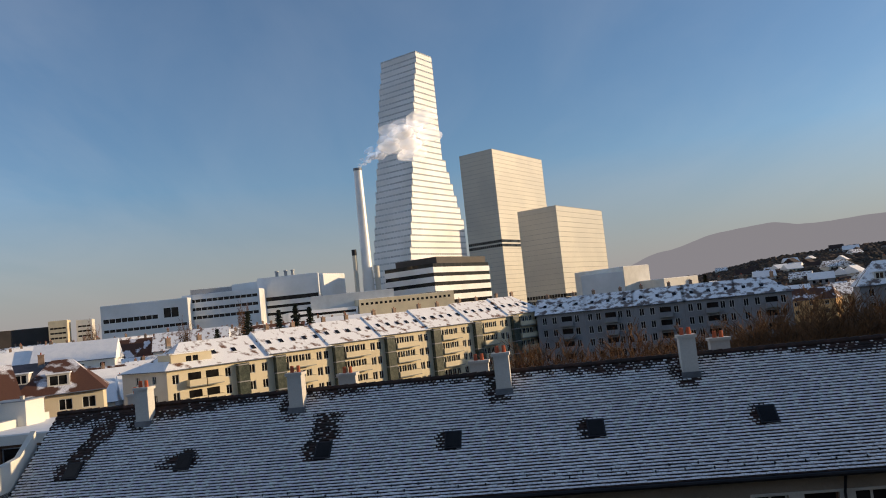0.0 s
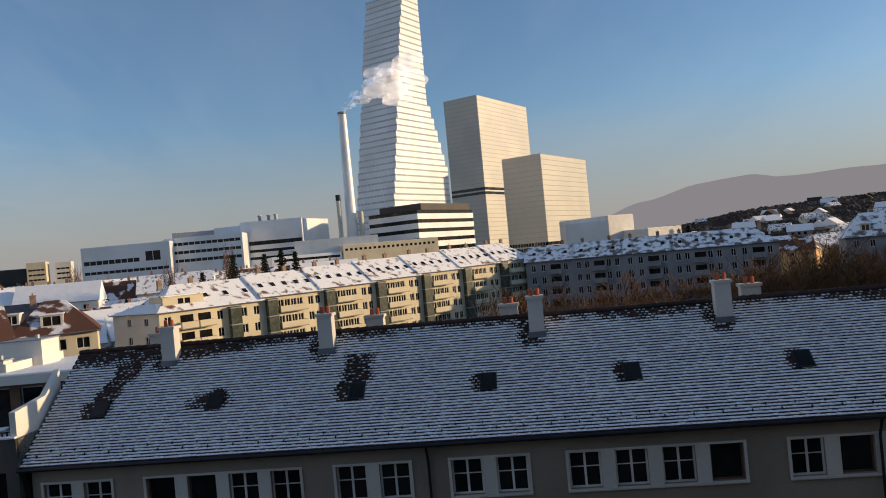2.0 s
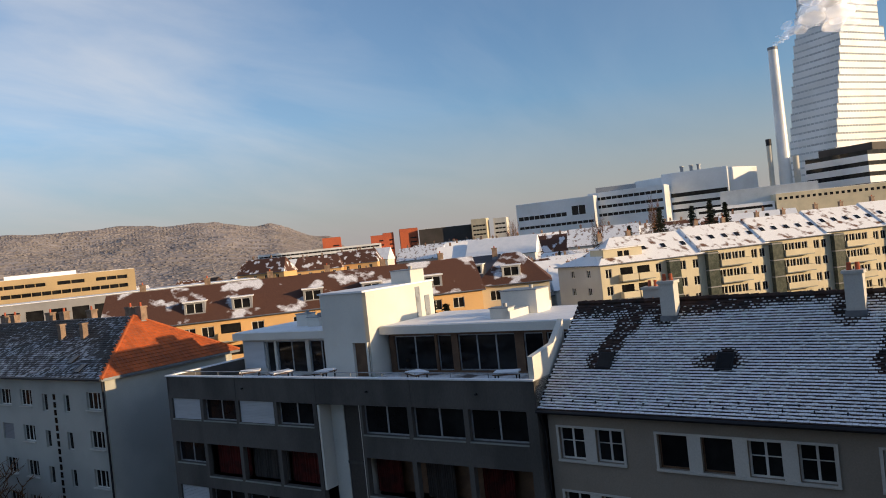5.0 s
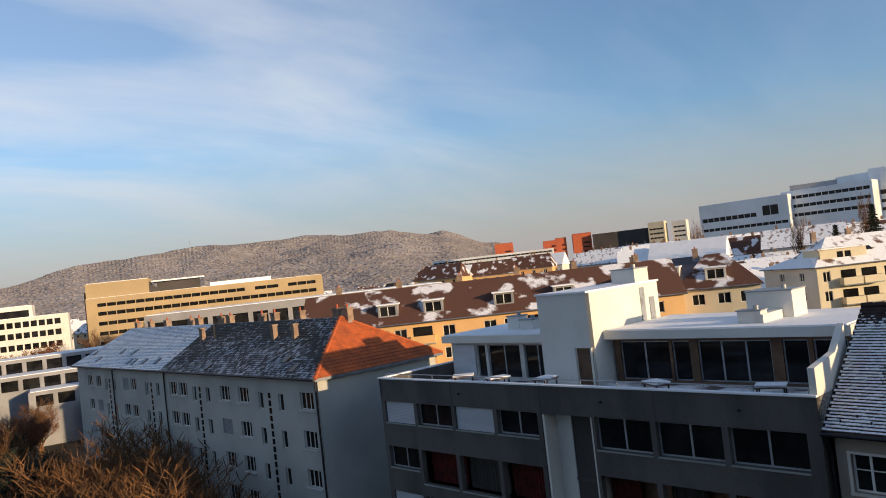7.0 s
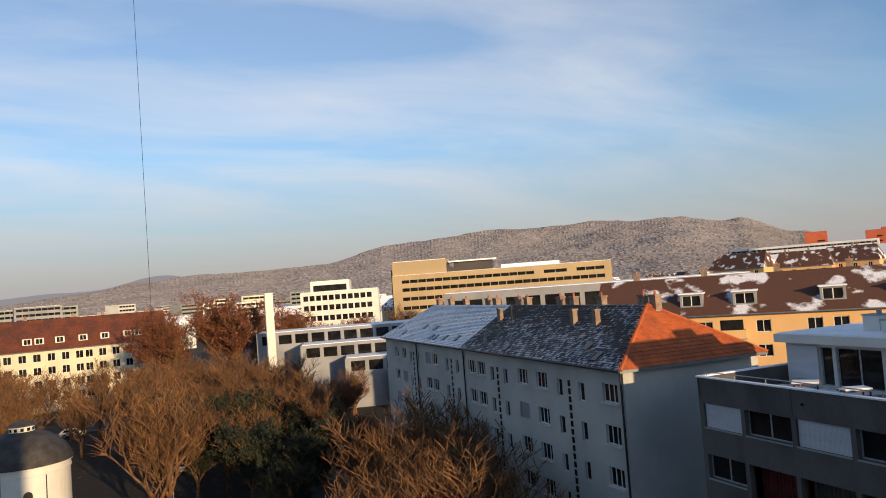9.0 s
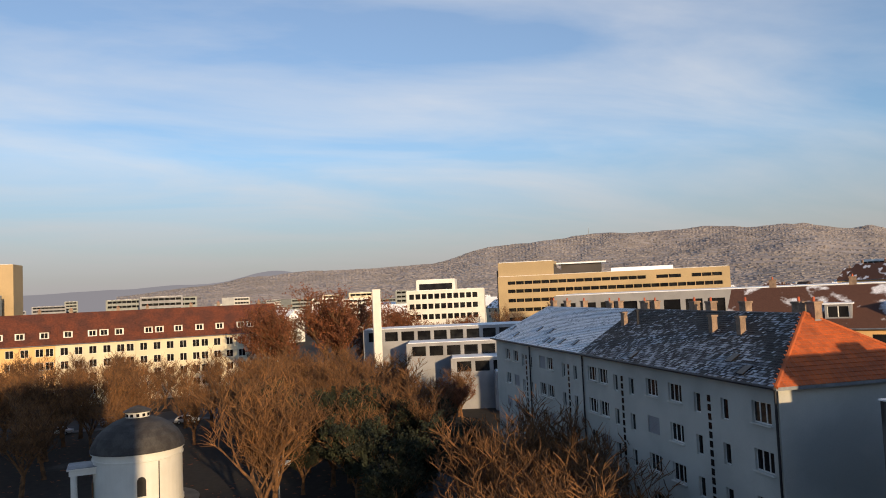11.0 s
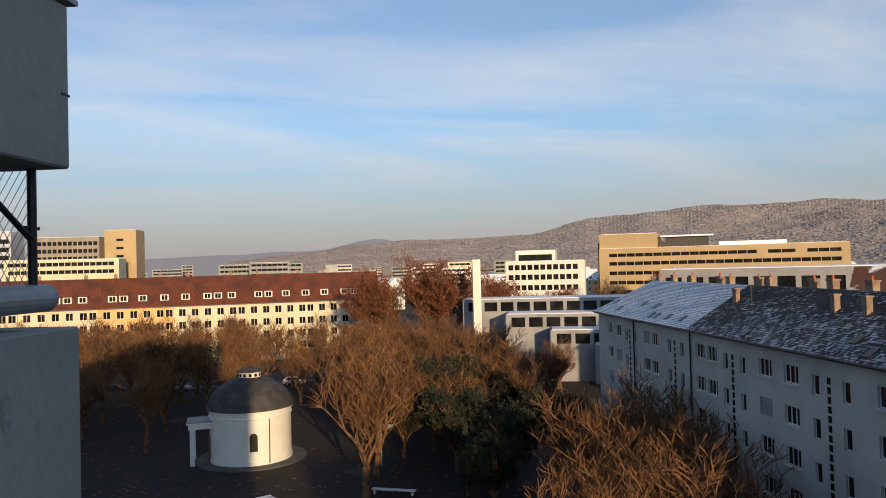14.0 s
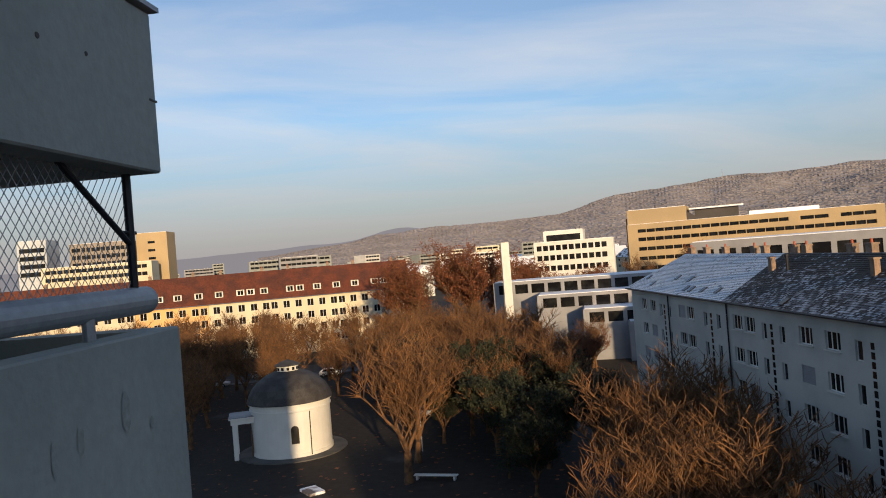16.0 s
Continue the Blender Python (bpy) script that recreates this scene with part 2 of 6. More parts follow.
def tube(bm, a, b, r0, r1=None, n=8, caps=True, mi=0):
    a, b = Vector(a), Vector(b)
    r1 = r0 if r1 is None else r1
    d = (b - a).normalized()
    s = d.cross(Vector((0, 0, 1)) if abs(d.z) < 0.95 else Vector((1, 0, 0))).normalized()
    t = d.cross(s)
    rings = [[bm.verts.new(c + (s * math.cos(2 * math.pi * i / n) + t * math.sin(2 * math.pi * i / n)) * r) for i in range(n)] for c, r in ((a, r0), (b, r1))]
    for i in range(n):
        bm.faces.new((rings[0][i], rings[0][(i + 1) % n], rings[1][(i + 1) % n], rings[1][i])).material_index = mi
    if caps and n > 2:
        bm.faces.new(rings[0][::-1]).material_index = mi
        bm.faces.new(rings[1]).material_index = mi


def as_mesh(name, bm, mats):
    bmesh.ops.recalc_face_normals(bm, faces=bm.faces)
    me = bpy.data.meshes.new(name)
    bm.to_mesh(me)
    bm.free()
    for m in (mats if isinstance(mats, (list, tuple)) else [mats]):
        me.materials.append(m)
    return me


def part(name, bm, mats, parent, label="", at=None):
    """One mesh object under a thing or a part."""
    ob = new(name, bm if isinstance(bm, bpy.types.Mesh) else as_mesh(name, bm, mats))
    ob.parent = parent
    if at is not None:
        ob.location = at
    return tagged(ob, label)


def thing(name, x, y, z, rz, label, category, group="", kind=""):
    ob = new(name)
    ob.empty_display_size = 0.5
    ob.matrix_world = pose(x, y, z, 0, 0, rz)
    return tagged(ob, label, category, group, kind)


def solo(name, bm, mats, label, category, m=None, group="", kind=""):
    ob = new(name, bm if isinstance(bm, bpy.types.Mesh) else as_mesh(name, bm, mats))
    if m is not None:
        ob.matrix_world = m
    return tagged(ob, label, category, group, kind)


def pierced(bm, x0, x1, z0, z1, holes, y=0.0, depth=0.25, mi=0):
    """A wall face in the plane y with rectangular holes (xa, xb, za, zb) and their reveals."""
    xs = sorted({x0, x1, *[min(max(v, x0), x1) for h in holes for v in h[:2]]})
    zs = sorted({z0, z1, *[min(max(v, z0), z1) for h in holes for v in h[2:]]})
    for xa, xb in zip(xs, xs[1:]):
        run = None
        for za, zb in zip(zs, zs[1:]):
            cx, cz = (xa + xb) / 2, (za + zb) / 2
            if any(h[0] < cx < h[1] and h[2] < cz < h[3] for h in holes):
                if run:
                    face(bm, ((xa, y, run[0]), (xb, y, run[0]), (xb, y, run[1]), (xa, y, run[1])), mi)
                run = None
            else:
                run = (run[0], zb) if run else (za, zb)
        if run:
            face(bm, ((xa, y, run[0]), (xb, y, run[0]), (xb, y, run[1]), (xa, y, run[1])), mi)
    for a, b, c, d in holes:
        for p, q in (((a, c), (b, c)), ((b, c), (b, d)), ((b, d), (a, d)), ((a, d), (a, c))):
            face(bm, ((p[0], y, p[1]), (q[0], y, q[1]), (q[0], y + depth, q[1]), (p[0], y + depth, p[1])), mi)


def window_mesh(w, h, cols=2, rail=True, t=0.07, d=0.06):
    """A casement frame with its mullions and rails in one body, origin at the lower left of the opening."""
    bm = bmesh.new()
    xs, zs = [0.0], [0.0, t]
    for i in range(cols):
        xs += [w * i / cols + t * (1 if i == 0 else 0.6), w * (i + 1) / cols - t * (1 if i == cols - 1 else 0.6)]
    xs.append(w)
    zs += [h * 0.56, h * 0.56 + 0.035] if rail else []
    zs += [h - t, h]
    v = {(i, k, j): bm.verts.new((x, y, z)) for i, x in enumerate(xs) for k, z in enumerate(zs) for j, y in enumerate((0, d))}
    for i in range(len(xs) - 1):
        for k in range(len(zs) - 1):
            ring = [(i, k), (i + 1, k), (i + 1, k + 1), (i, k + 1)]
            if i % 2 and k % 2:
                for a in range(4):
                    p, q = ring[a], ring[(a + 1) % 4]
                    bm.faces.new((v[(*p, 0)], v[(*q, 0)], v[(*q, 1)], v[(*p, 1)]))
            else:
                bm.faces.new([v[(*p, 0)] for p in ring])
    bmesh.ops.delete(bm, geom=[q for q in bm.verts if not q.link_faces], context="VERTS")
    return bm


def pane_grid(w, h, cols, t=0.07, deep=0.05):
    """A far window as one body: frame bars with the panes set back between them."""
    bm = bmesh.new()
    xs = [0.0]
    for i in range(cols):
        xs += [w * i / cols + t * (1 if i == 0 else 0.6), w * (i + 1) / cols - t * (1 if i == cols - 1 else 0.6)]
    xs.append(w)
    zs = [0.0, t, h - t, h]
    front = {(i, k): bm.verts.new((x, 0, z)) for i, x in enumerate(xs) for k, z in enumerate(zs)}
    for i in range(len(xs) - 1):
        for k in range(3):
            q = [front[i, k], front[i + 1, k], front[i + 1, k + 1], front[i, k + 1]]
            if k == 1 and i % 2 == 1:
                b = [bm.verts.new((v.co.x, deep, v.co.z)) for v in q]
                for a in range(4):
                    bm.faces.new((q[a], q[(a + 1) % 4], b[(a + 1) % 4], b[a]))
                bm.faces.new(b).material_index = 1
            else:
                bm.faces.new(q)
    return bm


def slatted(bm, x0, x1, y, z0, z1, n, d=0.035):
    """A closed roller shutter: one sheet folded into n slats."""
    prof = []
    for j in range(n):
        a, b = z0 + (z1 - z0) * j / n, z0 + (z1 - z0) * (j + 0.85) / n
        prof += [(y, a), (y, b), (y + d, b + (z1 - z0) * 0.04 / n), (y + d, z0 + (z1 - z0) * (j + 0.97) / n)]
    lo = [bm.verts.new((x0, q[0], q[1])) for q in prof]
    hi = [bm.verts.new((x1, q[0], q[1])) for q in prof]
    for i in range(len(prof) - 1):
        bm.faces.new((lo[i], hi[i], hi[i + 1], lo[i + 1]))


MESHES = {}


def add_window(parent, x, y, z, w, h, cols=2, rail=True, sill=True, frame_mat="window_white", plain=False):
    """A window part: frame, with its pane and sill under it. The glass lies behind the frame."""
    if plain:
        key = ("plain", round(w, 2), round(h, 2), cols)
        if key not in MESHES:
            MESHES[key] = as_mesh("window", pane_grid(w, h, cols), (M[frame_mat], M["glass_dark"]))
        return part("window", MESHES[key], None, parent, "", (x, y, z))
    key = (round(w, 2), round(h, 2), cols, rail, frame_mat)
    if key not in MESHES:
        g = bmesh.new(); box(g, 0.01, w - 0.01, 0.03, 0.045, 0.01, h - 0.01)
        s = bmesh.new(); box(s, -0.06, w + 0.06, -0.27, 0.02, -0.07, -0.004)
        MESHES[key] = (as_mesh("window", window_mesh(w, h, cols, rail), M[frame_mat]), as_mesh("pane", g, M["glass_dark"]), as_mesh("sill", s, M["plaster_pale"]))
    fr, gl, sl = MESHES[key]
    ob = part("window", fr, None, parent, "", (x, y, z))
    part("pane", gl, None, ob)
    if sill:
        part("sill", sl, None, ob)
    return ob

# ---------------------------------------------------------------- ground and streets
bm = bmesh.new()
R = 4800
face(bm, ((-R, -R, 0), (R, -R, 0), (R, R, 0), (-R, R, 0)))
solo("ground", bm, M["ground"], "dark winter ground with patches of thin snow", "ground", kind="structure")
bm = bmesh.new()
for s in range(30):
    x0, x1 = -150 + s * 8, -142 + s * 8
    face(bm, ((x0, 27 - x0 * 0.17 - 9, 0.02), (x1, 27 - x1 * 0.17 - 9, 0.02), (x1, 27 - x1 * 0.17 - 2, 0.02), (x0, 27 - x0 * 0.17 - 2, 0.02)))
solo("road", bm, M["asphalt"], "dark asphalt street with frost between the house rows", "road", kind="structure")
bm = bmesh.new()
box(bm, -182, -168, -90, 60, -0.2, 0.03)
solo("road", bm, M["asphalt"], "asphalt street in front of the yellow row", "road", kind="structure")
bm = bmesh.new()
box(bm, -168, -165.5, -90, 60, -0.2, 0.14)
solo("pavement", bm, M["concrete"], "raised concrete pavement beside the street", "pavement", kind="structure")

# ---------------------------------------------------------------- pitched roofs


def tiled_slope(p0, u, v, length, rise, course, width, snowy, seed, mats, thick=0.036):
    """Tiles in courses from the eave upward; snowy(s, h) is the chance that a tile keeps its snow."""
    rng = random.Random(seed)
    p0, u, v = Vector(p0), Vector(u).normalized(), Vector(v).normalized()
    n = u.cross(v).normalized()
    if n.z < 0:
        n = -n
    verts, faces, mi = [], [], []
    rows = int(rise / course)
    for r in range(rows):
        off = (r % 2) * width / 2
        k = int(length / width)
        for c in range(k):
            s0 = c * width + off * (c < k - 1)
            s1 = min(s0 + width * 0.97, length)
            h0, h1 = r * course, (r + 1) * course + 0.02
            lift = thick * (0.9 + 0.35 * rng.random())
            cov = snowy((s0 + s1) / 2, h0)
            amount = min(1.0, cov * 1.25 + (rng.random() - 0.5) * min(1.0, 2.4 * (1 - cov) + 0.1))
            snow = amount > 0.12
            a = p0 + u * s0 + v * h0; b = p0 + u * s1 + v * h0
            d = p0 + u * s0 + v * h1; e = p0 + u * s1 + v * h1
            i = len(verts)
            verts += [a + n * lift, b + n * lift, e + n * 0.004, d + n * 0.004, a, b]
            faces += [(i, i + 1, i + 2, i + 3), (i + 4, i + 5, i + 1, i)]
            mi += [1 if snow else 0, 0]
            if snow:
                # snow stays back from the tile's lower edge
                j = len(verts)
                up = v * course * (0.36 + 0.55 * (1 - amount))
                side = u * width * 0.3 * (1 - amount)
                top = n * (0.018 + 0.012 * rng.random())
                a, b, d, e = a + side, b - side, d + side, e - side
                verts += [a + n * lift + up, b + n * lift + up, e + n * 0.006 + top, d + n * 0.006 + top, a + n * lift + up + top, b + n * lift + up + top]
                faces += [(j, j + 1, j + 5, j + 4), (j + 4, j + 5, j + 2, j + 3)]
                mi += [1, 1]
                mi[-4] = 0
    me = bpy.data.meshes.new("tiles")
    me.from_pydata([tuple(q) for q in verts], [], faces)
    for m in mats:
        me.materials.append(m)
    me.polygons.foreach_set("material_index", mi)
    return me


def hip_roof(bm, L, D, z0, z1, hip0, hip1, over=0.35, mi=0, th=0.18):
    """Closed roof body over a plan of L by D with the ridge along x; hip0, hip1: run of the hip at each end (0: gable)."""
    x0, x1, y0, y1, ym = -over, L + over, -over, D + over, D / 2
    e = [(x0, y0, z0), (x1, y0, z0), (x1, y1, z0), (x0, y1, z0)]
    r = [(x0 + hip0, ym, z1), (x1 - hip1, ym, z1)]
    face(bm, (e[0], e[1], r[1], r[0]), mi); face(bm, (e[2], e[3], r[0], r[1]), mi)
    face(bm, (e[1], e[2], r[1]), mi); face(bm, (e[3], e[0], r[0]), mi)
    lo = [(p[0], p[1], p[2] - th) for p in e]
    for i in range(4):
        face(bm, (lo[i], lo[(i + 1) % 4], e[(i + 1) % 4], e[i]), mi)
    face(bm, lo, mi)


def chimney_stack(parent, x, y, z0, z1, w=0.62, d=0.5, mt="plaster_brown", pots=2):
    bm = bmesh.new()
    box(bm, -w / 2, w / 2, -d / 2, d / 2, z0 - z1, -0.12)
    box(bm, -w / 2 - 0.06, w / 2 + 0.06, -d / 2 - 0.06, d / 2 + 0.06, -0.12, 0)
    ob = part("chimney", bm, M[mt], parent, "", (x, y, z1))
    bm = bmesh.new()
    box(bm, -w / 2 - 0.05, w / 2 + 0.05, -d / 2 - 0.05, d / 2 + 0.05, z0 - z1 - 0.05, z0 - z1 + 0.3)
    part("flashing", bm, M["zinc"], ob)
    for i in range(pots):
        bm = bmesh.new()
        px = (i - (pots - 1) / 2) * 0.28
        tube(bm, (px, 0, 0), (px, 0, 0.28), 0.09, 0.075, 8)
        part("chimney_pot", bm, M["brick_red"], ob)
    return ob


# ---------------------------------------------------------------- the near house with the snowy tile roof
AX, AY, AR = -15.4, 31.55, -13.4
A_LEN, A_EAVE, A_RIDGE, A_D = 46.0, 15.2, 19.05, 9.2
house = thing("apartment_house", AX, AY, 0, AR, "brown plastered apartment house with a snowy tiled roof", "house")
groups = [(0.48, 2), (4.7, 4), (12.18, 2), (16.52, 2), (20.78, 4), (28.45, 4), (35.9, 2), (40.0, 2)]
WW, GAP, WH = 1.15, 0.5, 1.32
holes = []
for row in range(5):
    zt = 14.45 - 2.67 * row
    for g0, n in groups:
        for i in range(n):
            a = g0 + i * (WW + GAP)
            holes.append((a, a + WW, zt - WH, zt))
bm = bmesh.new()
pierced(bm, 0, A_LEN, 0, A_EAVE - 0.05, holes, 0.35, 0.22)
face(bm, ((0, 0.35, 0), (0, A_D, 0), (0, A_D, A_EAVE), (0, A_D / 2, A_RIDGE - 0.1), (0, 0.35, A_EAVE)))
face(bm, ((A_LEN, 0.35, 0), (A_LEN, A_D, 0), (A_LEN, A_D, A_EAVE), (A_LEN, A_D / 2, A_RIDGE - 0.1), (A_LEN, 0.35, A_EAVE)))
face(bm, ((0, A_D, 0), (A_LEN, A_D, 0), (A_LEN, A_D, A_EAVE), (0, A_D, A_EAVE)))
part("wall", bm, M["plaster_brown"], house)
# dark sheet standing in for the unlit rooms
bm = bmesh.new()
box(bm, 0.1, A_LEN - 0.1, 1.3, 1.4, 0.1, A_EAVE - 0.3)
part("dark_backing", bm, M["facade_dark"], house)
rng = random.Random(4)
for k, h in enumerate(holes):
    row, i = divmod(k, len(holes) // 5)
    open_dark = (row, i) in ((0, 2), (0, 3), (0, 13), (1, 2), (1, 3), (0, 15)) or rng.random() < 0.06
    ob = add_window(house, h[0], 0.5, h[2], WW, WH, 1 if open_dark else 2, not open_dark, True, "wood_brown" if open_dark else "window_white")
# pale surrounds that tie each group of windows together
for row in range(5):
    zt = 14.45 - 2.67 * row
    for g0, n in groups:
        bm = bmesh.new()
        e = g0 + n * WW + (n - 1) * GAP
        box(bm, g0 - 0.1, e + 0.1, 0.29, 0.345, zt, zt + 0.08)
        box(bm, g0 - 0.1, e + 0.1, 0.25, 0.345, zt - WH - 0.1, zt - WH - 0.012)
        box(bm, g0 - 0.1, g0, 0.29, 0.345, zt - WH - 0.01, zt); box(bm, e, e + 0.1, 0.29, 0.345, zt - WH - 0.01, zt)
        for i in range(1, n):
            xa = g0 + i * WW + (i - 1) * GAP
            box(bm, xa, xa + GAP, 0.31, 0.345, zt - WH - 0.01, zt)
        part("window_surround", bm, M["plaster_pale"], house)
# roof
SK = [2.1, 7.0, 12.85, 18.05, 23.5, 29.7, 36.2]
CH = [4.35, 11.3, 20.1, 27.5, 37.0]
slope = Vector((0, A_D / 2, A_RIDGE - A_EAVE))
rise = slope.length


def near_snow(s, h):
    c = 1.0
    wob = noise.noise(Vector((s * 1.3, h * 1.3, 1.0)))
    for i, q in enumerate(SK):
        dx, dh = s - q, h - 2.62
        if i in (0, 2):
            up = 2.6 if i == 0 else 1.9
            lean = max(dh, 0) * (0.34 if i == 0 else 0.08)
            r = abs(dx - lean) / (0.5 + 0.25 * wob) if -0.6 < dh < up else 9
            r = max(r, dh / up if dh > 0 else -dh / 0.6)
        elif i == 1:
            r = math.hypot(dx / 0.85, dh / 0.42) + 0.4 * wob
        else:
            r = math.hypot(dx / 0.36, (dh + 0.05) / 0.45) + 0.2 * wob
        if r < 1.35:
            c = min(c, 0.06 + max(0, r - 0.8) * 1.6)
    for q in CH:
        r = math.hypot((s - q) / 0.5, (h - 5.2) / 0.8) + 0.4 * wob
        if r < 1.5:
            c = min(c, 0.08 + max(0, r - 0.7) * 1.2)
    wave = 0.5 + 0.5 * noise.noise(Vector((s * 0.22, h * 0.5, 3.0)))
    top = (h - (rise - 0.45 - 1.15 * wave * wave - 0.5 * max(0.0, 1 - s / 9))) / 0.6
    if top > 0:
        c = min(c, 0.95 - 0.95 * min(1, top))
    return c


bm = bmesh.new()
ov = 0.25
face(bm, ((-ov, 0, A_EAVE), (A_LEN, 0, A_EAVE), (A_LEN, A_D / 2, A_RIDGE), (-ov, A_D / 2, A_RIDGE)))
face(bm, ((-ov, A_D, A_EAVE), (A_LEN, A_D, A_EAVE), (A_LEN, A_D / 2, A_RIDGE), (-ov, A_D / 2, A_RIDGE)))
face(bm, ((-ov, 0, A_EAVE - 0.16), (A_LEN, 0, A_EAVE - 0.16), (A_LEN, 0.4, A_EAVE - 0.16), (-ov, 0.4, A_EAVE - 0.16)))
face(bm, ((-ov, 0, A_EAVE - 0.16), (A_LEN, 0, A_EAVE - 0.16), (A_LEN, 0, A_EAVE), (-ov, 0, A_EAVE)))
face(bm, ((-ov, 0, A_EAVE - 0.16), (-ov, 0, A_EAVE), (-ov, A_D / 2, A_RIDGE), (-ov, A_D / 2, A_RIDGE - 0.2)))
roof = part("roof", bm, M["tile_dark"], house)
tagged(part("roof_tiles", tiled_slope((-ov, 0, A_EAVE), (1, 0, 0), slope, A_LEN + ov, rise, 0.143, 0.18, near_snow, 7, (M["tile_dark"], M["snow"])), None, roof), "dark tiles under a thin coat of snow", kind="stuff")
bm = bmesh.new()
for i in range(int(A_LEN / 0.4)):
    tube(bm, (-ov + i * 0.4, A_D / 2, A_RIDGE + 0.02), (-ov + i * 0.4 + 0.42, A_D / 2, A_RIDGE + 0.035), 0.11, 0.13, 6)
part("ridge_tiles", bm, M["tile_dark"], roof)
# gutter, snow hooks and down pipes
bm = bmesh.new()
tube(bm, (-ov, -0.08, A_EAVE - 0.06), (A_LEN, -0.08, A_EAVE - 0.06), 0.085, n=8)
part("gutter", bm, M["metal_dark"], house)
for x in (-0.1, 15.7, 31.4):
    bm = bmesh.new()
    tube(bm, (x, -0.05, A_EAVE - 0.1), (x, 0.24, A_EAVE - 0.75), 0.05, n=8)
    tube(bm, (x, 0.24, A_EAVE - 0.72), (x, 0.24, 0.1), 0.05, n=8)
    part("down_pipe", bm, M["metal_dark"], house)
hook = bmesh.new(); box(hook, -0.02, 0.02, -0.03, 0.03, 0, 0.13)
hook = as_mesh("snow_hook", hook, M["metal_dark"])
for i in range(90):
    h = 0.42 + 0.24 * (i % 2)
    q = slope.normalized() * h
    part("snow_hook", hook, None, roof, "", (0.3 + i * 0.5, q.y, A_EAVE + q.z))
ang = math.atan2(A_RIDGE - A_EAVE, A_D / 2)
sky_f = bmesh.new(); box(sky_f, -0.33, 0.33, -0.42, 0.42, 0, 0.1)
sky_f = as_mesh("roof_window", sky_f, M["metal_dark"])
sky_g = bmesh.new(); box(sky_g, -0.27, 0.27, -0.35, 0.35, 0.1, 0.112)
sky_g = as_mesh("pane", sky_g, M["glass_dark"])
for x in SK:
    q = slope.normalized() * 2.62
    ob = part("roof_window", sky_f, None, roof, "", (x, q.y, A_EAVE + q.z))
    ob.rotation_euler = (ang, 0, 0)
    part("pane", sky_g, None, ob)
for x in CH:
    chimney_stack(house, x, 3.95, 18.2, 19.95, 0.62, 0.55, "plaster_pale")
for x in (2.75, 12.95, 18.95, 29.2):
    chimney_stack(house, x, 6.2, 17.4, 19.55, 0.8, 0.5, "plaster_pale")

# ---------------------------------------------------------------- the concrete block with the roof terrace
BX, BY, BR = -39.76, 35.54, -9.4
block = thing("terrace_block", BX, BY, 0.2, BR, "grey concrete apartment block with a set-back penthouse", "apartment block")
B_LEN, B_TOP = 24.45, 16.2
bays = [(0.3, 2.85), (3.1, 5.85), (6.1, 8.85), (9.1, 11.7), (14.95, 17.7), (17.95, 20.8), (21.05, 23.95)]


def glazed_height(row, i):
    return 1.85 if row == 1 and i > 0 else 1.42 if i > 3 else 1.2



holes = []
for row in range(5):
    zt = 14.92 - 2.56 * row
    for i, (a, b) in enumerate(bays):
        holes.append((a, b, zt - glazed_height(row, i), zt))
stair = (11.95, 14.8, -0.2, 14.9)
bm = bmesh.new()
pierced(bm, 0, B_LEN, -0.25, B_TOP, holes + [stair], 0.0, 0.3)
face(bm, ((0, 0, 0), (0, 12.5, 0), (0, 12.5, B_TOP), (0, 0, B_TOP)))
face(bm, ((B_LEN, 0, 0), (B_LEN, 12.5, 0), (B_LEN, 12.5, B_TOP), (B_LEN, 0, B_TOP)))
face(bm, ((0, 12.5, 0), (B_LEN, 12.5, 0), (B_LEN, 12.5, B_TOP), (0, 12.5, B_TOP)))
part("wall", bm, M["concrete"], block)
bm = bmesh.new()
box(bm, 0.05, B_LEN - 0.05, 0.22, 12.4, 15.15, 15.3)
part("terrace_floor", bm, M["snow_thin"], block)
bm = bmesh.new()
box(bm, -0.06, B_LEN, -0.06, 0.2, B_TOP, B_TOP + 0.07)
box(bm, -0.06, 0.2, 0.2, 12.4, B_TOP, B_TOP + 0.07)
part("parapet_cap", bm, M["snow"], block)
bm = bmesh.new()
box(bm, 0, 0.2, 0, 12.5, 15.2, B_TOP - 0.004); box(bm, 0.2, B_LEN, 0.02, 0.2, 15.3, B_TOP - 0.004)
part("parapet", bm, M["concrete"], block)
bm = bmesh.new()
for a, b in ((0, 6.0), (6.0, 12), (12, 18), (18, B_LEN)):
    box(bm, b - 0.03, b, -0.012, 0.0, 15.0, B_TOP - 0.02)
part("panel_joint", bm, M["facade_dark"], block)
rng = random.Random(11)
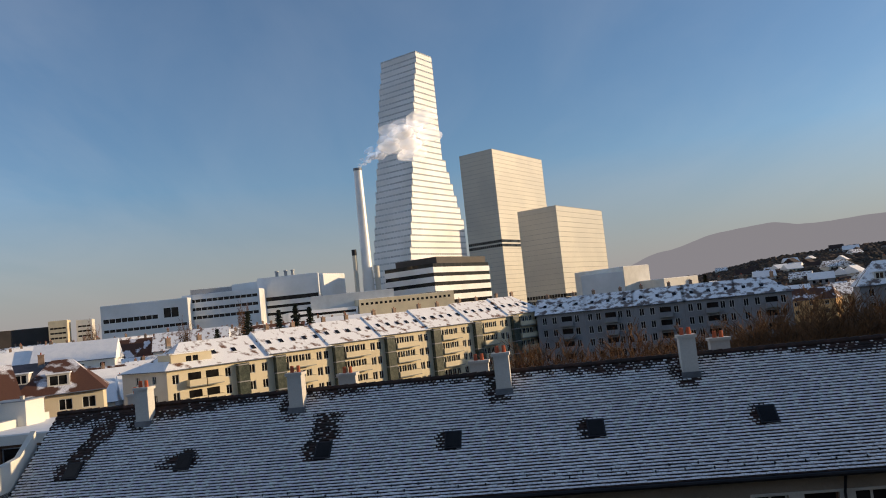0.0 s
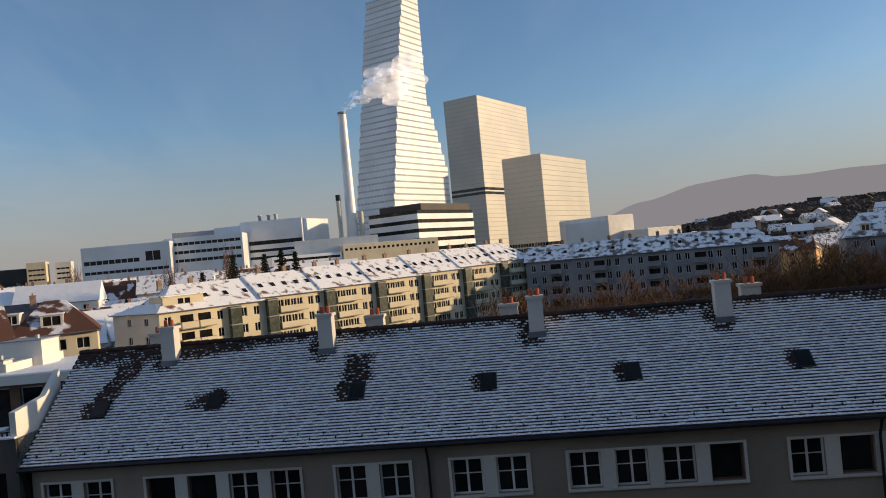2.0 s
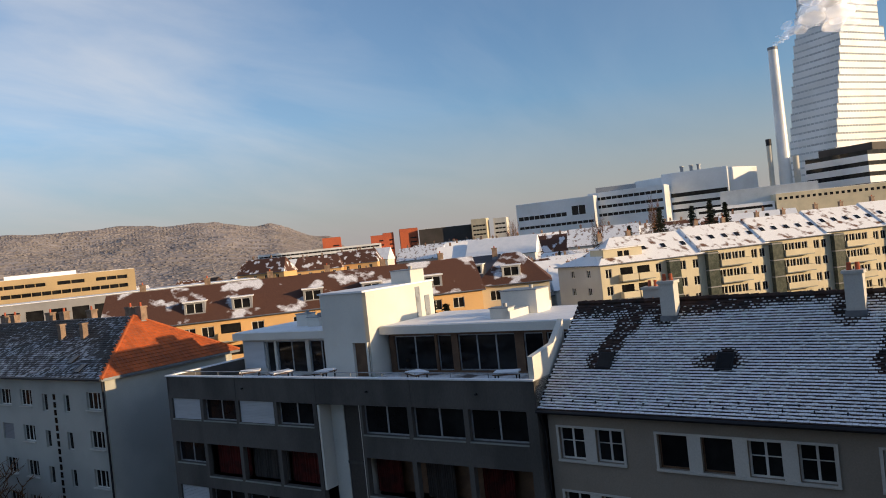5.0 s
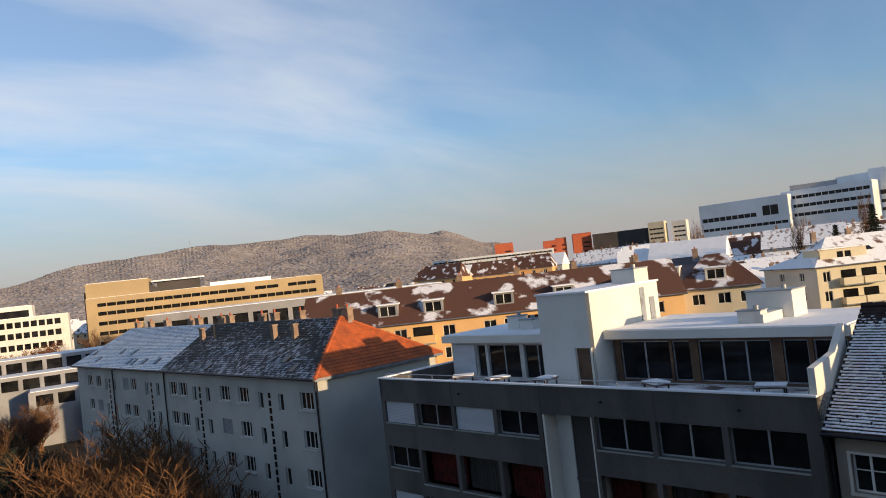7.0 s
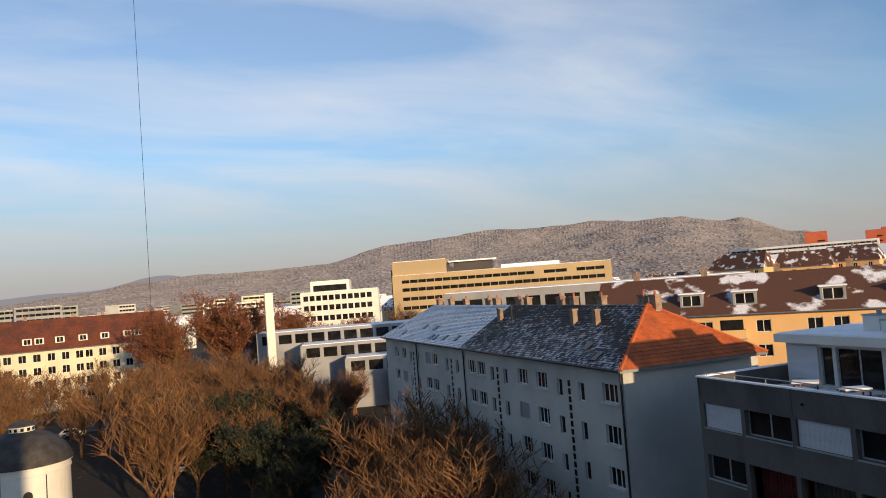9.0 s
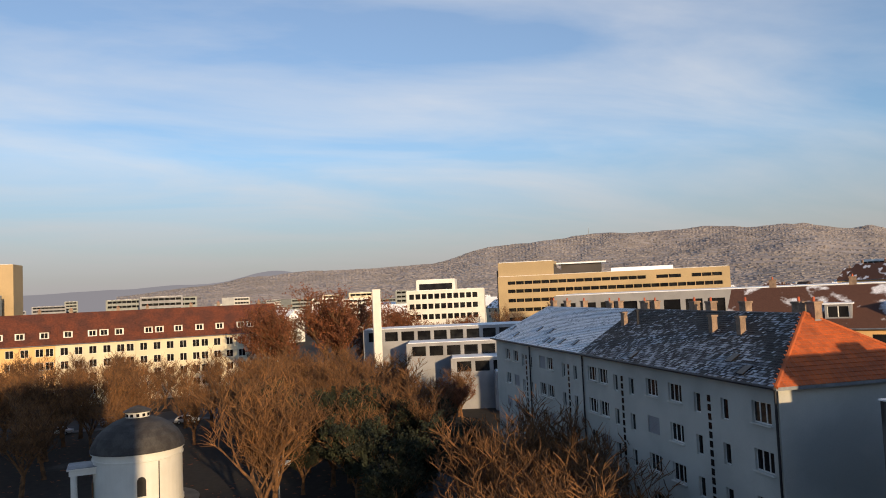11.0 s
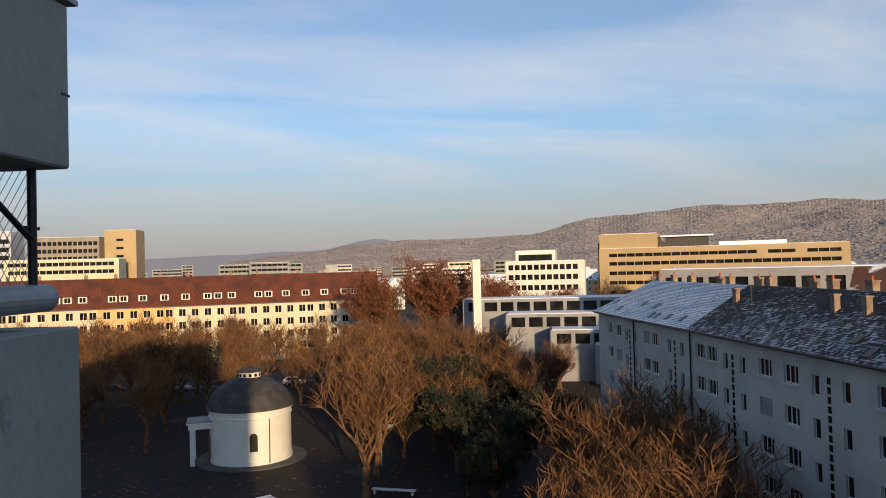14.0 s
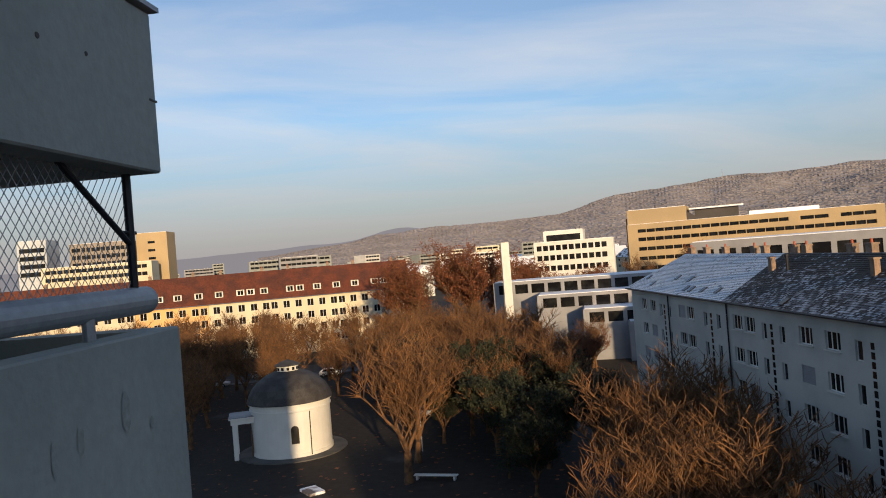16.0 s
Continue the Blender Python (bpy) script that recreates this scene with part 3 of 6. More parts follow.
for row in range(5):
    zt = 14.92 - 2.56 * row
    for i, (a, b) in enumerate(bays):
        w, hh = b - a, glazed_height(row, i)
        shut = (row, i) in ((0, 0), (0, 2), (2, 0), (3, 2))
        if shut:
            bm = bmesh.new()
            slatted(bm, a + 0.04, b - 0.04, 0.1, zt - hh, zt, 14)
            part("roller_shutter", bm, M["shutter_white"], block)
        elif row == 1 and i > 0:
            bm = bmesh.new()
            box(bm, a, b, 1.1, 1.15, zt - hh, zt)
            part("loggia_wall", bm, M["wood_brown"], block)
            bm = bmesh.new()
            n = 40
            x2 = b - (0.0 if i < 4 else w * 0.45)
            lo = [bm.verts.new((a + (x2 - a) * j / n, 0.72 + 0.05 * math.sin(j * 1.9), zt - hh)) for j in range(n + 1)]
            hi = [bm.verts.new((a + (x2 - a) * j / n, 0.72 + 0.04 * math.sin(j * 1.9), zt - 0.05)) for j in range(n + 1)]
            for j in range(n):
                bm.faces.new((lo[j], lo[j + 1], hi[j + 1], hi[j]))
            # in bays 2 and 5 a dark sheet stands for the loggia's shade
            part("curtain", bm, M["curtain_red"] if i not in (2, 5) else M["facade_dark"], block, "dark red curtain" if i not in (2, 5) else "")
        else:
            add_window(block, a, 0.24, zt - hh, w, hh, 2, False, False, "metal_grey")
            if (row, i) in ((0, 3), (1, 0), (0, 4)) or rng.random() < 0.25:
                bm = bmesh.new()
                x2 = a + w * rng.uniform(0.5, 0.62)
                box(bm, x2, b - 0.08, 0.31, 0.33, zt - hh + 0.1, zt - 0.1)
                part("blind", bm, M["shutter_white"], block)
    for i, (a, b) in enumerate(bays):
        hh = glazed_height(row, i)
        bm = bmesh.new()
        box(bm, a, b, -0.05, 0.05, zt - hh - 0.07, zt - hh - 0.004)
        part("sill", bm, M["concrete_pale"], block)
# stair recess: a dark sheet stands for its shaded depth
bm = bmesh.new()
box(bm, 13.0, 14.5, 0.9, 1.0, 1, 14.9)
part("recess_dark", bm, M["facade_dark"], block)
bm = bmesh.new()
box(bm, 12.0, 12.12, 0.02, 0.9, 10.5, 14.85); box(bm, 12.12, 13.0, 0.85, 1.0, 1, 14.85); box(bm, 14.5, 14.78, 0.3, 1.0, 1, 14.85)
part("stair_fin", bm, M["render_white"], block)
for zt in (14.3, 11.7, 9.1, 6.5, 3.9):
    bm = bmesh.new(); box(bm, 13.0, 14.5, 0.82, 0.9, zt - 2.6, zt - 2.45)
    part("landing", bm, M["concrete"], block)
# drain spouts
for x in (6.6, 15.4, 21.6):
    bm = bmesh.new(); tube(bm, (x, -0.12, 15.6), (x, 0.05, 15.6), 0.05)
    part("spout", bm, M["metal_dark"], block)
# penthouse
P_TOP = 18.0


def penthouse(x0, x1, y0, y1, bays_x, solid):
    zf = 15.3
    bm = bmesh.new()
    box(bm, x0, x1, y0, y1, P_TOP - 0.42, P_TOP)
    fascia = part("penthouse_roof", bm, M["render_white"], block)
    bm = bmesh.new()
    box(bm, x0 + 0.12, x1 - 0.12, y0 + 0.12, y1 - 0.12, P_TOP, P_TOP + 0.06)
    part("roof_snow", bm, M["snow"], fascia)
    bm = bmesh.new()
    pierced(bm, x0 + 0.1, x1 - 0.1, zf, P_TOP - 0.42, [(a, b, zf + 0.12, P_TOP - 0.62) for a, b in bays_x], y0 + 0.7, 0.2)
    for x in (x0 + 0.1, x1 - 0.1):
        face(bm, ((x, y0 + 0.7, zf), (x, y1 - 0.3, zf), (x, y1 - 0.3, P_TOP - 0.42), (x, y0 + 0.7, P_TOP - 0.42)))
    part("penthouse_wall", bm, M["wood_brown"] if not solid else M["plaster_pale"], block)
    for a, b in bays_x:
        add_window(block, a, y0 + 0.82, zf + 0.12, b - a, P_TOP - 0.62 - zf - 0.12, max(1, round((b - a) / 1.2)), False, False, "metal_grey")


penthouse(0.75, 8.95, 4.6, 11.8, [(2.95, 3.7), (3.9, 6.4), (6.7, 8.6)], True)
penthouse(12.15, 23.9, 5.4, 12.2, [(12.6, 15.4), (15.55, 16.5), (16.9, 20.4), (20.9, 22.0), (22.2, 23.6)], False)
bm = bmesh.new()
box(bm, 1.1, 2.9, 5.2, 5.28, 15.7, 17.4)
part("roller_shutter", bm, M["shutter_white"], block)
bm = bmesh.new()
pierced(bm, 8.9, 12.1, 15.3, 20.1, [(11.05, 12.0, 15.4, 17.3)], 4.3, 0.3)
box(bm, 8.9, 12.1, 4.6, 11.2, 15.3, 20.1)
lift = part("lift_tower", bm, M["render_white"], block, "tall pale rendered lift tower")
bm = bmesh.new(); box(bm, 8.82, 12.18, 4.22, 11.28, 20.1, 20.2)
part("coping", bm, M["snow"], lift)
bm = bmesh.new(); box(bm, 11.05, 12.0, 4.5, 4.56, 15.4, 17.3)
part("door", bm, M["wood_brown"], lift)
bm = bmesh.new(); box(bm, 12.1, 12.13, 9.3, 9.75, 17.9, 19.9); box(bm, 12.1, 12.14, 10.2, 10.7, 17.95, 19.3)
part("louvre", bm, M["metal_grey"], lift)
for x, y, w, d, h, z in ((4.2, 7.0, 0.9, 0.8, 0.75, 18.06), (5.5, 6.6, 1.0, 0.8, 0.55, 18.06), (10.6, 9.0, 1.5, 1.4, 0.75, 20.2), (18.3, 8.8, 2.2, 1.6, 1.25, 18.06), (18.8, 6.6, 1.1, 0.7, 0.55, 18.06)):
    bm = bmesh.new()
    box(bm, x, x + w, y, y + d, z, z + h)
    o = part("roof_vent_housing", bm, M["render_white"], block)
    bm = bmesh.new()
    box(bm, x - 0.05, x + w + 0.05, y - 0.05, y + d + 0.05, z + h, z + h + 0.06)
    tube(bm, (x + w * 0.7, y + d / 2, z + h), (x + w * 0.7, y + d / 2, z + h + 0.25), 0.12)
    part("cowl", bm, M["metal_grey"], o)
bm = bmesh.new(); box(bm, 19.6, 20.0, 6.6, 11.6, 18.06, 18.45)
part("duct", bm, M["render_white"], block)
# screen wall at the end towards the tiled roof
bm = bmesh.new()
v0 = [(0.1, 15.3), (3.4, 15.3), (3.4, 18.35), (2.2, 17.45), (0.1, 17.2)]
face(bm, [(24.45, y, z) for y, z in v0]); face(bm, [(24.2, y, z) for y, z in v0][::-1])
for (a, b), (c, d) in zip(v0, v0[1:] + v0[:1]):
    face(bm, ((24.2, a, b), (24.45, a, b), (24.45, c, d), (24.2, c, d)))
part("screen_wall", bm, M["render_white"], block)
bm = bmesh.new(); tube(bm, (0.2, 0.35, 16.45), (24.2, 0.35, 16.45), 0.025)
for i in range(13):
    tube(bm, (0.3 + i * 1.98, 0.35, 15.3), (0.3 + i * 1.98, 0.35, 16.45), 0.02, n=6)
part("terrace_rail", bm, M["metal_grey"], block)
for x, y in ((4.6, 2.4), (7.4, 2.2), (10.4, 2.5), (16.8, 2.3), (21.8, 2.5)):
    t = thing("terrace_table", *(Matrix.Translation((BX, BY, 0)) @ Matrix.Rotation(radians(BR), 4, "Z") @ Vector((x, y, 15.5))), BR + x * 9, "low garden table under snow on the roof terrace", "table", "terrace tables")
    bm = bmesh.new(); box(bm, -0.6, 0.6, -0.4, 0.4, 0.7, 0.76)
    top = part("tabletop", bm, M["wood_brown"], t)
    bm = bmesh.new(); box(bm, -0.58, 0.58, -0.38, 0.38, 0.765, 0.84)
    part("snow_cover", bm, M["snow"], top)
    for lx in (-0.5, 0.5):
        for ly in (-0.3, 0.3):
            bm = bmesh.new(); box(bm, lx - 0.03, lx + 0.03, ly - 0.03, ly + 0.03, 0, 0.7)
            part("leg", bm, M["metal_dark"], t)

# ---------------------------------------------------------------- the long white house with the hipped roof
CX, CY, CR = -46.67, 37.08, -10.4
C_LEN, C_EAVE, C_RIDGE, C_D = 50.5, 16.2, 19.7, 10.4
white = thing("white_house", *(Matrix.Translation((CX, CY, 0)) @ Matrix.Rotation(radians(CR), 4, "Z") @ Vector((-C_LEN, 0, 0))), CR, "long white rendered apartment house with a hipped roof", "house")


def cx(s):
    return C_LEN + s


wins, slits = [], []
for s in (-2.35, -11.3, -14.4, -22.3, -24.1 - 0.3, -34.0, -36.1, -44.2, -47.0):
    wins.append((s, 1.65))
for s in (-5.3, -8.2, -17.0, -19.6, -27.5, -30.2, -39.0, -41.4):
    slits.append((s, 0.72))
holes = []
for row in range(5):
    zt = 15.2 - 2.6 * row
    for s, w in wins:
        holes.append((cx(s), cx(s) + w, zt - 1.2, zt))
    for s, w in slits:
        holes.append((cx(s), cx(s) + w, zt - 0.25 - 1.25, zt - 0.25))
bm = bmesh.new()
pierced(bm, 0, C_LEN, 0, C_EAVE, holes, 0.0, 0.22)
face(bm, ((0, 0, 0), (0, C_D, 0), (0, C_D, C_EAVE), (0, 0, C_EAVE)))
face(bm, ((C_LEN, 0, 0), (C_LEN, C_D, 0), (C_LEN, C_D, C_EAVE), (C_LEN, 0, C_EAVE)))
face(bm, ((0, C_D, 0), (C_LEN, C_D, 0), (C_LEN, C_D, C_EAVE), (0, C_D, C_EAVE)))
part("wall", bm, M["plaster_white"], white)
rng = random.Random(5)
for k, h in enumerate(holes):
    w = h[1] - h[0]
    big = w > 1
    if big and rng.random() < 0.2:
        bm = bmesh.new()
        slatted(bm, h[0] + 0.02, h[1] - 0.02, 0.08, h[2], h[3], 12)
        part("roller_shutter", bm, M["plaster_grey"], white)
    else:
        add_window(white, h[0], 0.13, h[2], w, h[3] - h[2], 3 if big else 1, False, big)
# stair lights: a column of small panes
for s in (-6.7, -18.3, -28.8, -40.2):
    for j in range(22):
        bm = bmesh.new(); box(bm, cx(s), cx(s) + 0.34, -0.012, 0.02, 3.0 + j * 0.55, 3.0 + j * 0.55 + 0.4)
        part("stair_light", bm, M["glass_dark"], white)
for s in (-0.1, -25.2, -38.6):
    bm = bmesh.new()
    tube(bm, (cx(s), -0.12, C_EAVE - 0.1), (cx(s), -0.12, 0.1), 0.07, n=8)
    part("down_pipe", bm, M["metal_dark"], white)
bm = bmesh.new()
hip_roof(bm, C_LEN, C_D, C_EAVE, C_RIDGE, 4.5, 4.6, 0.45)
roof = part("roof", bm, M["zinc"], white)
half = cx(-25.2)
ycen, oh = C_D / 2, 0.45
sl = Vector((0, ycen + oh, C_RIDGE - C_EAVE))


def hip_tiles(x0, x1, hip_left, hip_right, mats, chance, seed):
    """Tile courses on the front slope, cut back at the hips."""
    rng = random.Random(seed)
    verts, faces, mi = [], [], []
    v, n = sl.normalized(), Vector((0, -sl.z, sl.y)).normalized()
    rows = int(sl.length / 0.22)
    for r in range(rows):
        f0 = r / rows
        a0 = x0 + (f0 * hip_left if hip_left else 0)
        a1 = x1 - (f0 * hip_right if hip_right else 0)
        s = a0
        while s < a1:
            e = min(s + 0.2, a1)
            p, q = Vector((s, -oh, C_EAVE)) + v * r * 0.22, v * 0.235
            w = Vector((e - s - 0.012, 0, 0))
            lift = n * (0.035 + 0.02 * rng.random())
            i = len(verts)
            verts += [p + lift, p + w + lift, p + w + q + n * 0.006, p + q + n * 0.006, p, p + w]
            faces += [(i, i + 1, i + 2, i + 3), (i + 4, i + 5, i + 1, i)]
            k = 1 if rng.random() < chance(s, r * 0.22) else 0
            mi += [k, 0]
            s += 0.2
    me = bpy.data.meshes.new("tiles")
    me.from_pydata([tuple(p) for p in verts], [], faces)
    for m in mats:
        me.materials.append(m)
    me.polygons.foreach_set("material_index", mi)
    return me


tagged(part("roof_tiles", hip_tiles(-oh, half, 4.5, 0, (M["zinc"], M["snow"]), lambda s, h: 0.97, 2), None, roof), "tiles under even snow", kind="stuff")
tagged(part("roof_tiles", hip_tiles(half, C_LEN + oh, 0, 4.6, (M["slate"], M["snow_patchy"]), lambda s, h: min(0.95, max(0.05, 0.62 - 0.08 * h + 0.55 * noise.noise(Vector((s * 0.3 + h * 0.45, h * 0.25, 0))))), 3), None, roof), "dark tiles with thin broken snow", kind="stuff")
# orange hip end
verts, faces = [], []
e0, e1, apex = Vector((C_LEN + oh, -oh, C_EAVE)), Vector((C_LEN + oh, C_D + oh, C_EAVE)), Vector((C_LEN + oh - 4.6, ycen, C_RIDGE))
mid = (e0 + e1) / 2
v = (apex - mid)
n = v.cross(e1 - e0).normalized()
n = n if n.z > 0 else -n
rows = int(v.length / 0.33)
for r in range(rows):
    f0, f1 = r / rows, (r + 1.05) / rows
    a, b = e0.lerp(apex, f0), e1.lerp(apex, f0)
    c, d = e0.lerp(apex, min(f1, 1)), e1.lerp(apex, min(f1, 1))
    k = max(1, int((b - a).length / 0.3))
    for j in range(k):
        i = len(verts)
        p, q = a.lerp(b, j / k), a.lerp(b, (j + 0.96) / k)
        up = v.normalized() * 0.34
        if (p + up - apex).dot(v) > 0:
            continue
        verts += [p + n * 0.045, q + n * 0.045, q + up + n * 0.006, p + up + n * 0.006, p, q]
        faces += [(i, i + 1, i + 2, i + 3), (i + 4, i + 5, i + 1, i)]
me = bpy.data.meshes.new("hip_tiles")
me.from_pydata([tuple(p) for p in verts], [], faces)
me.materials.append(M["tile_orange"])
tagged(part("hip_tiles", me, None, roof), "orange clay tiles", kind="stuff")
bm = bmesh.new()
tube(bm, e0, apex, 0.12, n=6); tube(bm, e1, apex, 0.12, n=6)
part("hip_ridge", bm, M["tile_orange"], roof)
bm = bmesh.new()
tube(bm, (-oh, -oh - 0.08, C_EAVE - 0.05), (C_LEN + oh, -oh - 0.08, C_EAVE - 0.05), 0.08, n=8)
part("gutter", bm, M["metal_dark"], white)
for s in (-7.5, -10.6, -23.6):
    chimney_stack(white, cx(s), 3.2, 18.0, 19.55, 0.45, 0.4, "brick_chimney", 0)
bm = bmesh.new(); tube(bm, (cx(-21.4), 3.3, 18), (cx(-21.4), 3.3, 19.6), 0.12); tube(bm, (cx(-21.4), 3.3, 19.6), (cx(-21.4), 3.3, 19.75), 0.2)
part("vent_pipe", bm, M["metal_dark"], white)
for s in (-3.9, -5.2, -10.5, -14.6, -16.8, -22.8, -24.6, -29.5, -31.5, -37.5, -42, -46):
    chimney_stack(white, cx(s), ycen + 0.5, 19.0, 20.35, 0.7, 0.5, "brick_chimney", 1)
bm_w = bmesh.new(); box(bm_w, -0.3, 0.3, -0.4, 0.4, 0, 0.09)
bm_w = as_mesh("roof_window", bm_w, M["glass_dark"])
for s, h in ((-28, 1.2), (-31, 1.1), (-33.5, 1.0), (-34.8, 1.0), (-36.5, 2.4), (-40, 2.5), (-44.5, 1.2), (-48, 2.2), (-5.4, 1.8), (-3.2, 0.9), (-16.4, 0.8)):
    q = sl.normalized() * h
    ob = part("roof_window", bm_w, None, roof, "", (cx(s), -oh + q.y, C_EAVE + q.z + 0.02))
    ob.rotation_euler = (math.atan2(sl.z, sl.y), 0, 0)

# ---------------------------------------------------------------- houses of the neighbourhood


def plain_house(x, y, rz, L, D, eave, ridge, wall, roofm, label, hip=(0, 0), win=(), rows=3, storey=2.7, wsize=(1.1, 1.4), dormers=(), chim=(), balconies=(), base=0.0, roof_wins=0, group="", cat="house", over=0.4, dormer_wall="plaster_pale", bays=(), doors=True):
    """A house whose front lies along x from its left corner. win: x of the windows; dormers: x of the dormers."""
    h = thing("row_house" if group else "house", x, y, base, rz, label, cat, group)
    holes = []
    for r in range(rows):
        zt = eave - 0.75 - storey * r
        for w in win:
            holes.append((w, w + wsize[0], zt - wsize[1], zt))
    bm = bmesh.new()
    pierced(bm, 0, L, 0, eave, holes, 0, 0.2)
    for xx in (0, L):
        pts = [(xx, 0, 0), (xx, D, 0), (xx, D, eave)] + ([(xx, D / 2, ridge - 0.1)] if (hip[0] if xx == 0 else hip[1]) == 0 else []) + [(xx, 0, eave)]
        face(bm, pts)
    face(bm, ((0, D, 0), (L, D, 0), (L, D, eave), (0, D, eave)))
    part("wall", bm, M[wall], h)
    for a in holes:
        add_window(h, a[0], 0.1, a[2], wsize[0], wsize[1], 2, False, False, plain=True)
    bm = bmesh.new()
    hip_roof(bm, L, D, eave, ridge, hip[0], hip[1], over)
    rf = part("roof", bm, M[roofm], h)
    bm = bmesh.new(); tube(bm, (-over, -over - 0.06, eave - 0.08), (L + over, -over - 0.06, eave - 0.08), 0.09, n=6)
    part("gutter", bm, M["zinc"], h)
    pitch = (ridge - eave) / (D / 2 + over)
    for d in dormers:
        dw = 2.5 if roofm == "snow_brown" else 1.9
        y0 = 0.9
        z0 = eave + pitch * (y0 + over)
        bm = bmesh.new()
        pierced(bm, 0, dw, -0.3, 1.45, [(0.25, dw - 0.25, 0.15, 1.25)], 0, 0.12)
        for xx in (0, dw):
            face(bm, ((xx, 0, -0.3), (xx, 2.6, 1.45), (xx, 0, 1.45)))
        ob = part("dormer", bm, M[dormer_wall], rf, "", (d, y0, z0))
        bm = bmesh.new(); box(bm, -0.15, dw + 0.15, -0.2, 2.8, 1.45, 1.6)
        part("dormer_roof", bm, M["snow"] if roofm != "tile_red" else M["tile_red"], ob)
        bm = bmesh.new(); box(bm, 0.25, dw - 0.25, 0.08, 0.1, 0.15, 1.25)
        part("pane", bm, M["glass_dark"], ob)
        bm = bmesh.new()
        for k in range(3):
            q = 0.25 + (dw - 0.5) * k / 2
            box(bm, q - 0.05, q + 0.05, 0.03, 0.08, 0.15, 1.25)
        part("dormer_frame", bm, M["window_white"], ob)
    for i in range(roof_wins):
        q = L * (i + 0.5) / roof_wins
        bm = bmesh.new(); box(bm, -0.35, 0.35, -0.5, 0.5, 0, 0.1)
        ob = part("roof_window", bm, M["glass_dark"], rf, "", (q, D * 0.22, eave + pitch * (D * 0.22 + over)))
        ob.rotation_euler = (math.atan(pitch), 0, 0)
    for c in chim:
        chimney_stack(h, c, D / 2 + 0.4, ridge - 0.7, ridge + 0.9, 0.7, 0.5, "brick_chimney", 1)
    for b0, bw in balconies:
        for r in range(rows):
            zt = eave - 0.75 - storey * r - wsize[1] - 0.55
            bm = bmesh.new()
            box(bm, b0, b0 + bw, -1.2, -0.01, zt - 0.15, zt)
            ob = part("balcony", bm, M["concrete_pale"], h)
            bm = bmesh.new()
            box(bm, b0, b0 + bw, -1.2, -1.12, zt, zt + 0.95); box(bm, b0, b0 + 0.08, -1.12, -0.01, zt, zt + 0.95); box(bm, b0 + bw - 0.08, b0 + bw, -1.12, -0.01, zt, zt + 0.95)
            part("balustrade", bm, M[wall], ob)
            if doors:
                bm = bmesh.new(); box(bm, b0 + 0.3, b0 + bw - 0.3, -0.02, 0.02, zt, zt + 2.0)
                part("balcony_door", bm, M["glass_dark"], ob)
    for b0 in bays:
        bm = bmesh.new(); box(bm, b0, b0 + 1.9, -0.95, -0.012, 0.5, eave - 0.35)
        ob = part("glazed_bay", bm, M["bay_glass"], h, "dull green glazed stair bay")
        for r in range(rows + 1):
            zt = eave - 0.55 - storey * r
            bm = bmesh.new(); box(bm, b0 - 0.04, b0 + 1.94, -1.0, -0.02, zt - 0.12, zt + 0.06)
            part("transom", bm, M["plaster_grey"], ob)
    return h


# long cream row beyond the near roof, stepping up the street
gx, gy, gr = -31.6, 117.6, 37.0
gc, gs = math.cos(radians(gr)), math.sin(radians(gr))
run = 0.0
for i in range(7):
    L = 17.7 if i == 0 else 11.8
    e = 17.0 + 0.028 * run
    plain_house(gx + gc * run, gy + gs * run, gr, L - 0.02, 11, e, e + 4.0, "plaster_yellow", "snow_sunny",
                "cream rendered row house with glazed bays, balconies and a snowy roof", (5.0 if i == 0 else 0, 4.5 if i == 6 else 0),
                [2.9, 4.15, 5.4, 6.65, 8.9, 10.4] if i else [0.8, 9.4, 13.6, 15.9], 5, 2.7, (1.05, 1.45), [], (3.0, 8.2), [(2.6, 5.4)] if i else [(3.0, 2.7), (5.9, 2.7)],
                roof_wins=5, group="cream row houses", bays=(0.4,) if i else (11.3,), doors=not i)
    run += L
# attic storey of the corner house
at = thing("attic_storey", gx + gc * 1.2 + gs * -1.0, gy + gs * 1.2 + gc * 1.0, 17.25, gr, "cream set-back attic storey with a snowy flat roof", "attic storey")
bm = bmesh.new(); pierced(bm, 0, 6.6, 0, 2.0, [(2.4, 3.3, 0.5, 1.6), (3.5, 4.4, 0.5, 1.6)], 0, 0.15); box(bm, 0, 6.6, 0.15, 5, 0, 2.0)
part("wall", bm, M["plaster_yellow"], at)
bm = bmesh.new(); box(bm, -0.3, 6.9, -0.3, 5.2, 2.0, 2.2)
part("roof", bm, M["snow_sunny"], at)
bm = bmesh.new(); box(bm, 2.4, 3.3, 0.08, 0.12, 0.5, 1.6); box(bm, 3.5, 4.4, 0.08, 0.12, 0.5, 1.6)
part("pane", bm, M["glass_dark"], at)
# pale gable end of the corner house
plain_house(gx - 8.6, gy + 6.6, -37.6, 10.8, 4, 17.0, 18.3, "plaster_pale", "snow", "pale rendered end house with a hipped snowy roof", (4, 4), [3.4, 7.4], 3, 2.8, (0.9, 1.2))

